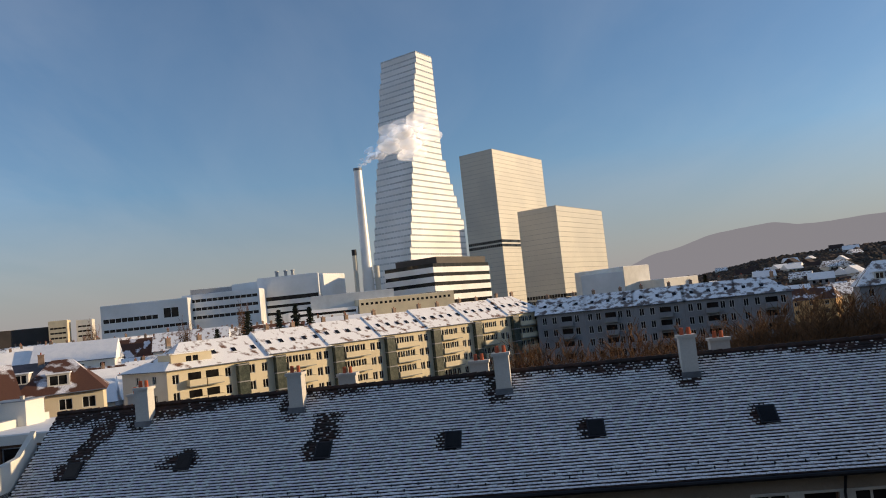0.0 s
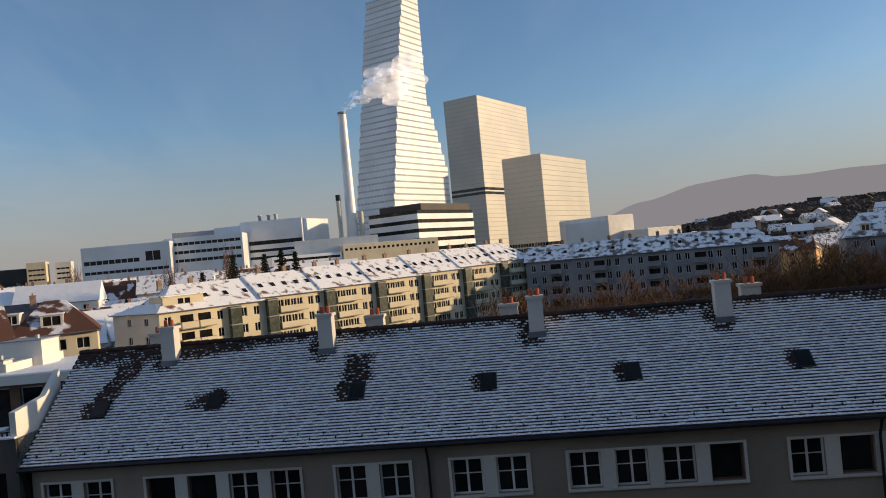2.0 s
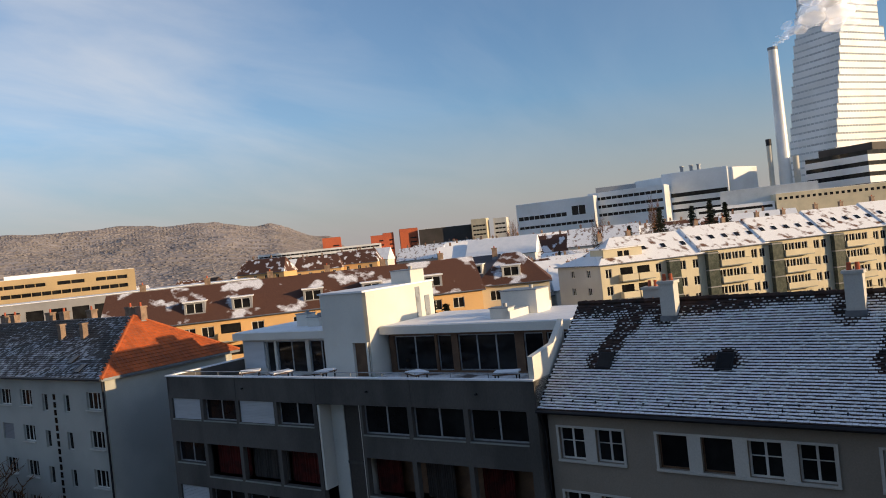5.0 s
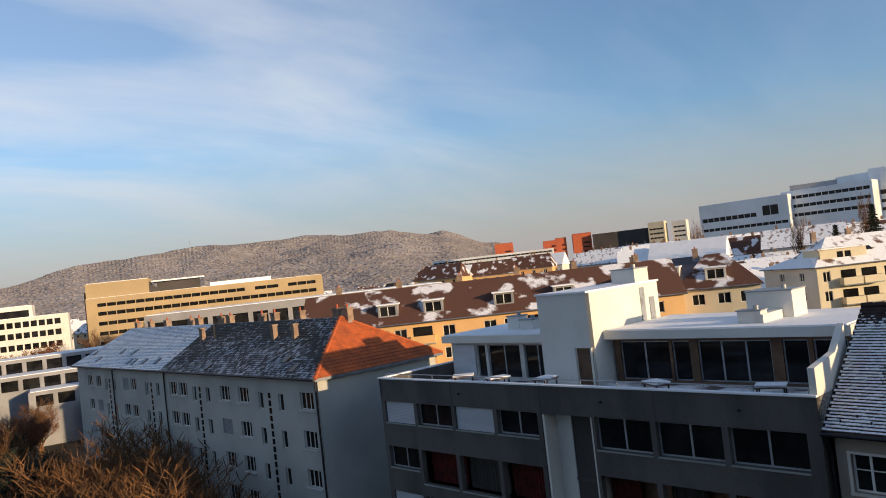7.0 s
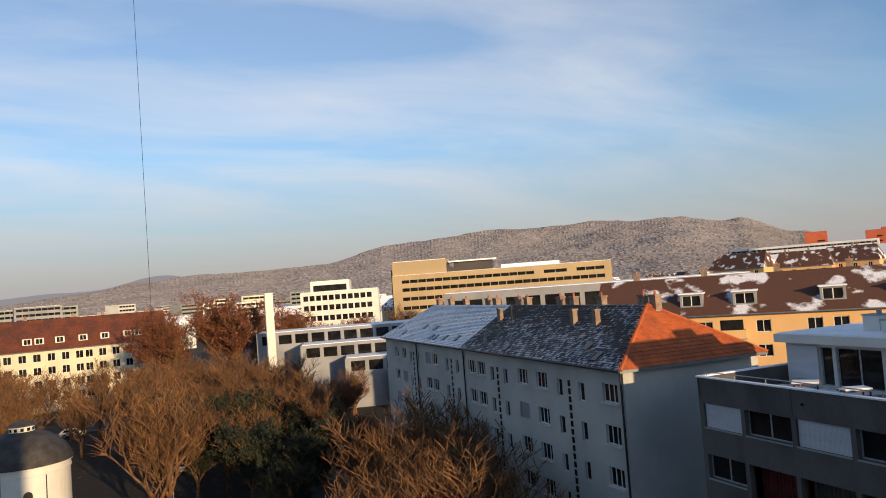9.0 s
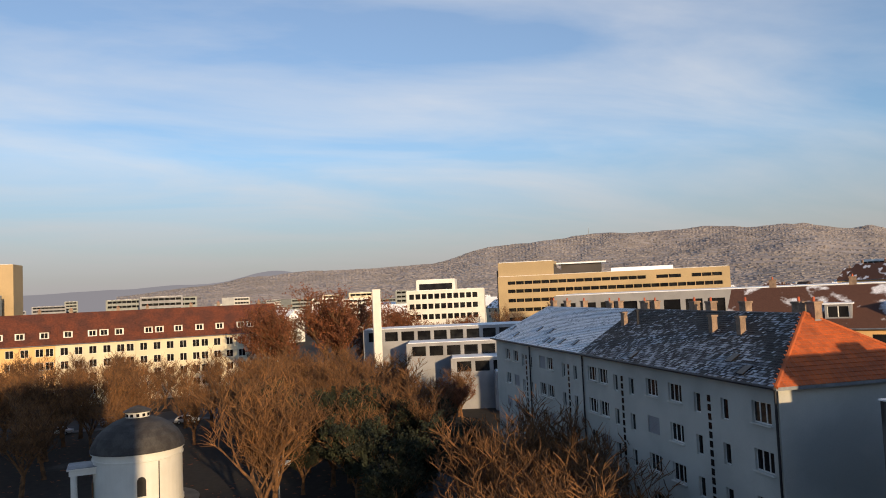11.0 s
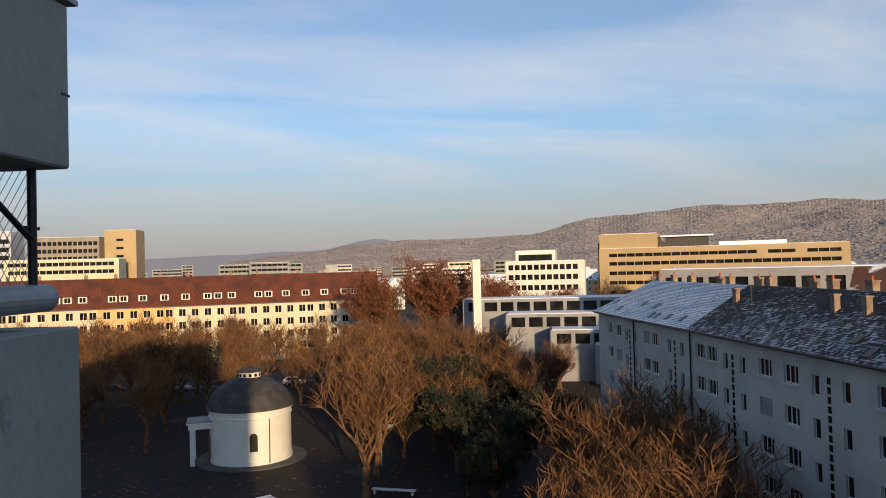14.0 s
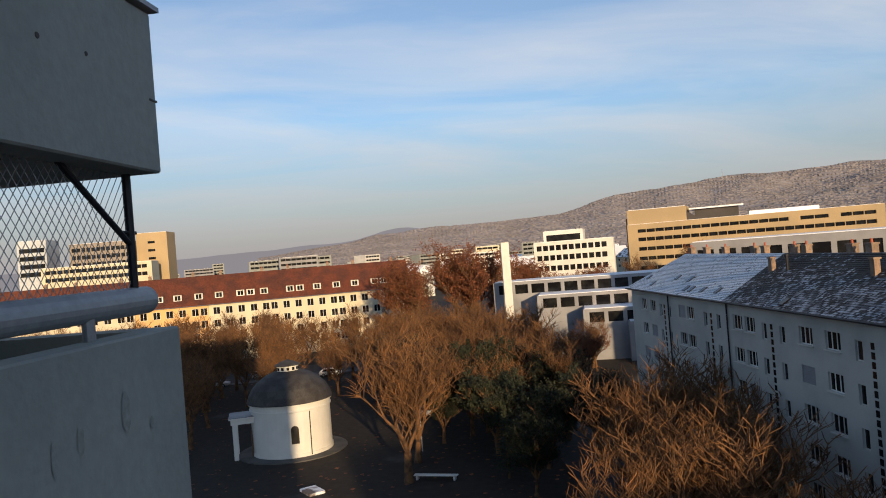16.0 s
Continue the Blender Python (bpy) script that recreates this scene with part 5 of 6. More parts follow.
big_hill = hill("wooded_hill", [(-90, 3000, 60), (-84, 3000, 95), (-80, 3000, 120), (-72, 3000, 130), (-68, 3000, 140), (-62.7, 3000, 182), (-55, 3000, 210), (-49, 3000, 216), (-42, 3000, 222), (-37.3, 3000, 178), (-33, 3000, 112), (-31.5, 3000, 60), (-29, 3000, 25)], 1300, M["hazy_hill_woods"], "frosted wooded hill behind the town, paled by painted haze", 16, 1.0)
hill("wooded_hill", [(-118, 4300, 70), (-100, 4300, 95), (-84, 4300, 125), (-79, 4300, 185), (-77, 4300, 165), (-72, 4300, 150), (-60, 4300, 120)], 2200, M["haze_glow"], "low hazy hill in the distance", 9, 5.0, 300)
hill("wooded_hill", [(13, 4200, 20), (18, 4200, 120), (22, 4200, 205), (26.5, 4200, 262), (29.6, 4200, 282), (31.5, 4200, 255), (37, 4200, 262), (46, 4200, 250)], 2200, M["haze_glow"], "long hazy ridge in the distance", 5, 5.0, 300)
bm = bmesh.new(); tube(bm, (0, 0, 0), (0, 0, 45), 1.6, 0.5, 6)
solo("radio_mast", bm, M["metal_grey"], "thin radio mast on the hill", "mast", pose(2950 * math.sin(radians(-55.6)), 2950 * math.cos(radians(-55.6)), 200))



def crowns(ob, count, size, seed, mtl, label, tall=1.0):
    """Many small uneven tree crowns scattered over a hill, joined into one mesh."""
    rng = random.Random(seed)
    polys = [q for q in ob.data.polygons if q.normal.z > 0.2]
    picks = rng.choices(polys, [q.area for q in polys], k=count)
    verts, faces = [], []
    for q in picks:
        f = [rng.random() for _ in q.vertices]
        c = sum((ob.data.vertices[i].co * (w / sum(f)) for i, w in zip(q.vertices, f)), Vector())
        h = size * rng.uniform(0.6, 1.4)
        i, a = len(verts), rng.uniform(0, 6.28)
        for z, r in ((-0.2, 0.6), (0.4 * tall, 0.62)):
            verts += [(c.x + h * r * rng.uniform(0.7, 1.2) * math.cos(a + k * 1.257), c.y + h * r * rng.uniform(0.7, 1.2) * math.sin(a + k * 1.257), c.z + h * z) for k in range(5)]
        verts.append((c.x + h * rng.uniform(-0.2, 0.2), c.y + h * rng.uniform(-0.2, 0.2), c.z + h * 0.68 * tall))
        for k in range(5):
            m = (k + 1) % 5
            faces += [(i + k, i + m, i + 5 + m, i + 5 + k), (i + 5 + k, i + 5 + m, i + 10)]
    me = bpy.data.meshes.new("crowns")
    me.from_pydata(verts, [], faces)
    me.materials.append(mtl)
    return solo("distant_woods", me, None, label, "woods", kind="stuff")


crowns(big_hill, 42000, 9, 3, M["hazy_frosted_crowns"], "frosted bare woods covering the hill, paled by painted haze", 0.24)
slope_hill = hill("wooded_hill", [(14, 1150, 5), (19, 1150, 14), (24, 1150, 30), (30, 1150, 44), (36, 1150, 48), (48, 1150, 54)], 300, M["ground"], "dark wooded slope with houses", 3, 2.0, 300)
crowns(slope_hill, 8000, 7, 8, M["dark_crowns"], "dark bare trees between the houses on the slope")
# small far houses: on the slope, over the plain and on the foot of the hills
rng = random.Random(61)
small = []
for k, (wallm, roofm) in enumerate((("plaster_pale", "snow"), ("plaster_grey", "snow"), ("render_white", "snow_thin"), ("plaster_grey", "tile_dark"))):
    t = thing("small_house", 60 + 40 * k, 420 + 30 * k, 0, 20 * k, "small distant rendered house with a snowy roof", "house", "small distant houses")
    bm = bmesh.new(); pierced(bm, 0, 12, 0, 6, [(1.5 + 3 * j, 2.9 + 3 * j, z, z + 1.5) for j in range(3) for z in (1.2, 3.9)], 0, 0.2)
    face(bm, ((0, 9, 0), (12, 9, 0), (12, 9, 6), (0, 9, 6)))
    for xx in (0, 12):
        face(bm, ((xx, 0, 0), (xx, 9, 0), (xx, 9, 6), (xx, 4.5, 9.2), (xx, 0, 6)))
    part("wall", bm, M[wallm], t)
    bm = bmesh.new(); hip_roof(bm, 12, 9, 6, 9.6, 0, 0, 0.5)
    part("roof", bm, M[roofm], t)
    # dark sheet behind the openings stands for unlit rooms
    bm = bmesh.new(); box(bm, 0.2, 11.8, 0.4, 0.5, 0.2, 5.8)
    part("dark_fill", bm, M["glass_dark"], t)
    small.append(t)
placed = set()
for k in range(120):
    if k < 95:
        az, d = rng.uniform(18, 44), rng.uniform(420, 1120)
        z = (14 + 32 * min(1.0, max(0.0, (az - 19) / 12))) * ((d - 300) / 850) ** 1.25 - 4.0
        x, y = d * math.sin(radians(az)), d * math.cos(radians(az))
    else:
        az, d = rng.uniform(-96, -36), rng.uniform(700, 1290)
        z = -0.5
        x, y = d * math.sin(radians(az)), d * math.cos(radians(az))
    m = pose(x, y, z, 0, 0, rng.uniform(-60, 60))
    q = rng.randrange(4)
    o = small[q] if q not in placed else copy_thing(small[q], m)
    placed.add(q)
    o.matrix_world = m
    f = rng.uniform(0.8, 1.5)
    o.scale = (f, f, f)

# ---------------------------------------------------------------- trees


def limb(bm, p, d, length, r, depth, rng, tips, sides, spread):
    """A crooked limb that bends upward and forks; tips takes the fine twigs' starts."""
    segs = 3 if depth > 0 else 2
    for i in range(segs):
        q = p + d * (length / segs)
        r2 = r * (0.84 if i < segs - 1 else 0.72)
        tube(bm, p, q, max(r, 0.04), max(r2, 0.032), sides if depth > 1 else 3, False)
        p, r = q, r2
        d = (d + Vector((rng.uniform(-0.36, 0.36), rng.uniform(-0.36, 0.36), rng.uniform(-0.06, 0.24)))).normalized()
        if depth > 0 and i < segs - 1 and not (depth < 3 and rng.random() < 0.3):
            a = rng.uniform(0, 6.28)
            side = Vector((math.cos(a), math.sin(a), rng.uniform(0.1, 0.8))).normalized()
            limb(bm, p, (d * 0.55 + side * spread).normalized(), length * rng.uniform(0.45, 0.72), r * 0.55, depth - 1, rng, tips, sides, spread)
    if depth == 0:
        tips.append((p, d, length))
        return
    for k in range(2):
        a = rng.uniform(0, 6.28)
        side = Vector((math.cos(a), math.sin(a), rng.uniform(0.1, 0.8))).normalized()
        limb(bm, p, (d * 0.75 + side * spread).normalized(), length * rng.uniform(0.6, 0.85), r * 0.8, depth - 1, rng, tips, sides, spread)


def twigs(tips, rng, n, length, r, leaves=0, leaf=0.16):
    """Bent two-piece twigs round each tip, with dry leaves where leaves > 0."""
    verts, faces = [], []
    for p, d, L in tips:
        for _ in range(n):
            a = rng.uniform(0, 6.28)
            e = (d * 0.7 + Vector((math.cos(a), math.sin(a), rng.uniform(-0.25, 0.8))) * 0.8).normalized()
            s = p - d * L * rng.uniform(0, 1.0)
            m = s + e * length * rng.uniform(0.25, 0.6)
            e2 = (e + Vector((rng.uniform(-0.6, 0.6), rng.uniform(-0.6, 0.6), rng.uniform(-0.2, 0.6)))).normalized()
            q = m + e2 * length * rng.uniform(0.25, 0.6)
            w = e.orthogonal().normalized() * r
            w2 = e.cross(w).normalized() * r
            i = len(verts)
            verts += [s + w, s - w * 0.5 + w2, s - w * 0.5 - w2, m + w * 0.8, m - w * 0.4 + w2 * 0.8, m - w * 0.4 - w2 * 0.8, q]
            for j in range(3):
                k = (j + 1) % 3
                faces += [(i + j, i + k, i + 3 + k, i + 3 + j), (i + 3 + j, i + 3 + k, i + 6)]
            for _ in range(leaves):
                c = s.lerp(q, rng.uniform(0.2, 1.1)) + Vector((rng.uniform(-1, 1), rng.uniform(-1, 1), rng.uniform(-1, 1))) * 0.3
                u = Vector((rng.uniform(-1, 1), rng.uniform(-1, 1), rng.uniform(-1, 1))).normalized() * leaf * rng.uniform(0.6, 1.3)
                v = u.orthogonal().normalized() * leaf * rng.uniform(0.5, 1.0)
                i = len(verts)
                verts += [c - u, c + v, c + u, c - v]
                faces.append((i, i + 1, i + 2, i + 3))
    me = bpy.data.meshes.new("twigs")
    me.from_pydata([tuple(v) for v in verts], [], faces)
    return me


def bare_tree(seed, height, leaves=0, twig_n=7, depth=4, leafm="leaf_brown", spread=0.75, label="bare brown deciduous tree in winter"):
    rng = random.Random(seed)
    t = thing("tree", 0, 0, 0, 0, label, "tree", "park trees")
    bm, tips = bmesh.new(), []
    fork = height * rng.uniform(0.15, 0.26)
    r = height * 0.024
    tube(bm, (0, 0, -0.3), (0, 0, 0.5), r * 1.5, r * 1.1, 9, False)
    top = Vector((rng.uniform(-0.3, 0.3), rng.uniform(-0.3, 0.3), fork))
    tube(bm, (0, 0, 0.5), top, r * 1.1, r * 0.9, 9, False)
    for k in range(4):
        a = k * 1.6 + rng.uniform(-0.4, 0.4)
        d = Vector((math.cos(a) * 0.5, math.sin(a) * 0.5, 1.0)).normalized()
        limb(bm, top, d, height * 0.27, r * 0.62, depth, rng, tips, 5, spread)
    part("trunk", bm, M["bark"], t)
    if len(tips) > 420:
        tips = rng.sample(tips, 420)
    me = twigs(tips, rng, twig_n, height * 0.11, 0.022, leaves, 0.15)
    me.materials.append(M[leafm])
    c = part("crown", me, None, t)
    tagged(c, "fine brown twigs" if not leaves else "dry rust-brown leaves" if leafm == "leaf_brown" else "dark green leaves", kind="stuff")
    return t


def conifer(seed, height, label="dark green conifer with dense needles"):
    rng = random.Random(seed)
    t = thing("conifer", 0, 0, 0, 0, label, "tree", "conifers")
    bm = bmesh.new(); tube(bm, (0, 0, -0.2), (0, 0, height * 0.98), height * 0.02, 0.03, 8)
    part("trunk", bm, M["bark"], t)
    verts, faces = [], []
    for k in range(int(height * 9)):
        z = height * (0.12 + 0.88 * (k / (height * 9)))
        a = k * 2.4 + rng.uniform(-0.3, 0.3)
        rr = (height - z) * 0.3 * rng.uniform(0.7, 1.15) + 0.15
        d = Vector((math.cos(a), math.sin(a), -0.12))
        for j in range(9):
            f = (j + 0.6) / 9
            c = Vector((0, 0, z)) + d * rr * f
            for _ in range(2):
                u = Vector((rng.uniform(-1, 1), rng.uniform(-1, 1), rng.uniform(-0.5, 0.3))).normalized() * (0.42 - 0.16 * f)
                v = u.orthogonal().normalized() * 0.13
                i = len(verts)
                verts += [c - u * 0.3 + v, c - u * 0.3 - v, c + u - v * 0.3, c + u + v * 0.3]
                faces.append((i, i + 1, i + 2, i + 3))
    me = bpy.data.meshes.new("needles")
    me.from_pydata([tuple(v) for v in verts], [], faces)
    me.materials.append(M["needle"])
    tagged(part("crown", me, None, t), "dark needles", kind="stuff")
    return t


kinds = [bare_tree(1, 15, 0, 2, 4, "twig", 0.74), bare_tree(2, 13, 0, 2, 4, "twig", 0.85), bare_tree(3, 17, 0, 2, 4, "twig", 0.66), bare_tree(4, 12, 0, 2, 4, "twig", 0.9)]
rust = bare_tree(5, 17, 4, 6, 4, "leaf_brown", 0.75, "large tree with dry rust-brown leaves")
fir = conifer(6, 14)
green = bare_tree(7, 12, 9, 6, 4, "needle", 0.8, "dull green broadleaf evergreen tree")
HEIGHTS = (15, 13, 17, 12)
rng = random.Random(15)
places = [(-89.4, 17.4, 16.5, 2)]
x = -50.0
while x > -164:
    lo = 5.0 + (-17 - x) * 0.105 + 5.5
    hi = min(31.5 - (46.7 + x) * 0.183, 50.0)
    y = lo + rng.uniform(0, 3)
    while y < hi:
        if math.hypot(x + 89, y - 17) > 6 and not (x > -62 and y < 24) and not (-95 < x and y < 4 + 0.47 * (-17 - x)):
            places.append((x + rng.uniform(-2.2, 2.2), y, rng.uniform(11.0, 12.5) if x > -66 else rng.uniform(11.0, 14.0), rng.randrange(4)))
        y += rng.uniform(7.0, 9.5)
    x -= rng.uniform(7.0, 8.5)
x = -118.0
while x > -200:
    y = -3.0 - rng.uniform(0, 4) if x > -128 else 6.0
    while y > -62:
        if not (-182.5 < x < -164):
            places.append((x + rng.uniform(-2, 2), y, rng.uniform(11.0, 14.5), rng.randrange(4)))
        y -= rng.uniform(8.0, 11.0)
    x -= rng.uniform(9.0, 12.0)
places += [(-187, 14, 12.0, 0), (-188, 24, 11.5, 1), (-186, 34, 12.5, 3), (-190, 6, 12.0, 1), (-160, 30, 12.5, 2), (-152, 38, 12.5, 0)]
places += [(-54, 29, 11.8, 1), (-58, 33.5, 12.2, 3), (-50.5, 31.5, 10.6, 3), (-63, 30, 12.2, 0), (-66, 36, 12.5, 3), (-72, 38.5, 12.5, 1), (-71, 32.5, 12.0, 3), (-79, 40, 12.5, 0)]
places += [(-150, 42, 8.5, 1), (-146, 46, 8.5, 3), (-142, 50, 8.5, 1), (-138, 55, 8.0, 3), (-152, 50, 9.0, 0), (-133, 58, 8.0, 1)]
for y in range(-56, 36, 7):
    places.append((-157 + rng.uniform(-3, 3), y + rng.uniform(-2, 2), rng.uniform(12.0, 14.0), rng.randrange(4)))
    places.append((-140 + rng.uniform(-4, 4), y + rng.uniform(-2, 2), rng.uniform(9.5, 12.0), rng.randrange(4)))
first = set()
for x, y, hgt, k in places:
    f = hgt / HEIGHTS[k]
    src = kinds[k]
    m = pose(x, y, 0, 0, 0, (x * 37 + y * 53) % 360)
    if k not in first:
        first.add(k)
        src.matrix_world = m
        src.scale = (f, f, f)
    else:
        o = copy_thing(src, m)
        o.scale = (f, f, f)
for i, (x, y, f) in enumerate(((-181, 36, 1.25), (-177, 48.5, 1.42), (-186, 60, 1.0), (-170, 57, 0.8), (-240, 62, 1.2), (-236, 84, 1.1), (-190, 92, 0.8))):
    m = pose(x, y, 0, 0, 0, i * 77)
    o = rust if i == 0 else copy_thing(rust, m)
    o.matrix_world = m
    o.scale = (f, f, f)
for i, (x, y, f) in enumerate(((-104, 30, 0.95), (-108, 36, 0.85), (-94, 28, 0.8), (-87, 31, 0.72), (-98, 37, 0.85), (-112, 27, 0.85), (-88, 37, 0.8), (-126, 24, 0.9), (-80, 27, 0.6), (-102, 24, 0.7))):
    m = pose(x, y, 0, 0, 0, i * 77)
    o = green if i == 0 else copy_thing(green, m)
    o.matrix_world = m
    o.scale = (f, f, f)
for i, (x, y, f) in enumerate(((-41, 254, 2.0), (-51, 253, 1.65), (-31, 255, 1.95), (-25.5, 256, 2.05), (-21, 257, 1.95), (-9, 258, 1.6), (-44, 86, 1.1), (-47, 88, 1.2), (-112, 30.5, 0.75), (-92, 32, 0.6), (-86, 26.5, 0.5), (-50, 72, 0.95), (143, 310, 1.75), (-75, 252, 1.2))):
    m = pose(x, y, 0, 0, 0, i * 41)
    o = fir if i == 0 else copy_thing(fir, m)
    o.matrix_world = m
    o.scale = (f, f, f)
# trees between the near roof and the grey row, and among the far roofs
rng = random.Random(77)
spots = [(-205 - i * 7 + rng.uniform(-3, 3), 78 + rng.uniform(-10, 30), rng.uniform(0.8, 1.0)) for i in range(8)]
spots += [(-128 - i * 5, 50 + rng.uniform(0, 22), rng.uniform(0.45, 0.6)) for i in range(6)]
spots += [(4 + i * 4.3 + rng.uniform(-2, 2), 62 + rng.uniform(0, 60), rng.uniform(0.75, 1.05)) for i in range(22)]
spots += [(45 + i * 5 + rng.uniform(-2, 2), 110 + rng.uniform(-12, 25), rng.uniform(0.8, 1.05)) for i in range(14)]
spots += [(22 + i * 2.9 + rng.uniform(-2, 2), 76 + rng.uniform(0, 40), rng.uniform(0.9, 1.15)) for i in range(26)]
spots += [(62 + i * 3.4 + rng.uniform(-2, 2), 112 - i * 1.4 + rng.uniform(-12, 16), rng.uniform(1.0, 1.25)) for i in range(18)]
spots += [(-6 + rng.uniform(-10, 14), 104 + rng.uniform(-6, 18), rng.uniform(0.6, 0.85)) for i in range(5)]
for az in range(-84, -34, 2):
    d = rng.uniform(230, 620)
    spots.append((-14 + d * math.sin(radians(az)), 4 + d * math.cos(radians(az)), rng.uniform(0.8, 1.15)))
for az in range(20, 42, 2):
    d = rng.uniform(260, 560)
    spots.append((d * math.sin(radians(az)), d * math.cos(radians(az)), rng.uniform(0.9, 1.3)))
for i, (x, y, f) in enumerate(spots):
    o = copy_thing(rust if i % 4 == 0 and x < -60 else kinds[i % 4], pose(x, y, 0, 0, 0, i * 53))
    o.scale = (f, f, f)
for x, y, f in ((-62, 257, 1.72), (-44.5, 268, 2.0), (-118, 330, 2.0)):
    o = copy_thing(kinds[2], pose(x, y, 0, 0, 0, x)); o.scale = (0.5, 0.5, f)
rng = random.Random(78)
verts, faces = [], []
for i in range(2600):
    x, y = rng.uniform(-170, -62), rng.uniform(-40, 46)
    if (x + 108) ** 2 + (y - 7) ** 2 < 60:
        continue
    s = rng.uniform(0.08, 0.3)
    a = rng.uniform(0, 6.28)
    k = len(verts)
    verts += [(x + s * math.cos(a + j * 1.57) * rng.uniform(0.5, 1.6), y + s * math.sin(a + j * 1.57), 0.03 + 0.03 * (j % 2)) for j in range(4)]
    faces.append((k, k + 1, k + 2, k + 3))
me = bpy.data.meshes.new("leaf_litter")
me.from_pydata(verts, [], faces)
me.materials.append(M["leaf_brown"])
solo("leaf_litter", me, None, "fallen brown leaves on the park ground", "leaves", kind="stuff")

# ---------------------------------------------------------------- the round chapel
ch = thing("round_chapel", -109.0, 7.2, 0, 0, "round white chapel with a dark dome and a small lantern", "chapel")


def lathe(prof, n=48):
    bm = bmesh.new()
    rings = [[bm.verts.new((r * math.cos(2 * math.pi * i / n), r * math.sin(2 * math.pi * i / n), z)) for i in range(n)] for r, z in prof]
    for a, b in zip(rings, rings[1:]):
        for i in range(n):
            bm.faces.new((a[i], a[(i + 1) % n], b[(i + 1) % n], b[i]))
    return bm


part("drum", lathe([(4.75, 0), (4.75, 0.5), (4.65, 0.5), (4.65, 5.2), (4.78, 5.25), (4.78, 5.4), (4.7, 5.4), (4.7, 5.9), (4.9, 5.95), (4.9, 6.15), (4.6, 6.15)]), M["render_white"], ch)
dome = lathe([(5.0, 6.1), (5.0, 6.2), (4.75, 6.9), (4.3, 7.7), (3.6, 8.4), (2.7, 9.0), (1.7, 9.4), (1.3, 9.5)])
part("dome", dome, M["slate"], ch)
lan = part("lantern", lathe([(1.25, 9.4), (1.25, 10.0), (1.35, 10.02), (1.35, 10.1)], 24), M["render_white"], ch)
part("lantern_roof", lathe([(1.5, 10.08), (1.45, 10.2), (0.7, 10.55), (0.05, 10.75)], 24), M["slate"], lan)
for k in range(12):
    a = 2 * math.pi * k / 12
    bm = bmesh.new(); box(bm, -0.03, 0.03, -0.16, 0.16, 9.58, 9.92)
    o = part("lantern_light", bm, M["glass_dark"], lan, "", (1.25 * math.cos(a), 1.25 * math.sin(a), 0))
    o.rotation_euler = (0, 0, a)
for a in (radians(2), radians(100), radians(190)):
    bm = bmesh.new()
    pts = [(0.0, -0.45, 1.7), (0.0, 0.45, 1.7)] + [(0.0, 0.45 * math.cos(q), 3.3 + 0.45 * math.sin(q)) for q in [math.pi * j / 8 for j in range(9)]]
    face(bm, pts)
    bmesh.ops.solidify(bm, geom=list(bm.faces), thickness=0.1)
    o = part("arched_window", bm, M["facade_dark"], ch, "", (4.7 * math.cos(a), 4.7 * math.sin(a), 0))
    o.rotation_euler = (0, 0, a)
bm = bmesh.new(); tube(bm, (4.72, 1.9, 0.3), (4.5, 1.95, 5.2), 0.05)
part("down_pipe", bm, M["metal_dark"], ch)
bm = bmesh.new(); box(bm, -1.6, 1.8, -6.9, -4.0, 4.1, 4.7); box(bm, -1.8, 2.0, -7.1, -4.0, 4.7, 4.85)
po = part("portico_roof", bm, M["render_white"], ch)
bm = bmesh.new(); box(bm, -1.75, 1.95, -7.05, -4.2, 4.854, 4.92)
part("portico_cover", bm, M["zinc"], po)
for x in (-1.3, 1.5):
    bm = bmesh.new(); box(bm, x - 0.25, x + 0.25, -6.75, -6.25, 0, 4.1)
    part("portico_pillar", bm, M["render_white"], ch)
bm = bmesh.new(); box(bm, -1.2, 1.2, -4.75, -4.6, 0.1, 3.0)
part("door", bm, M["wood_brown"], ch)
bm = bmesh.new(); tube(bm, (0, 0, -0.1), (0, 0, 0.12), 6.4, 6.4, 40)
solo("paved_ring", bm, M["concrete"], "low paved ring round the chapel", "pavement", pose(-109, 7.2, 0), kind="structure")

# ---------------------------------------------------------------- parked cars, benches, posts


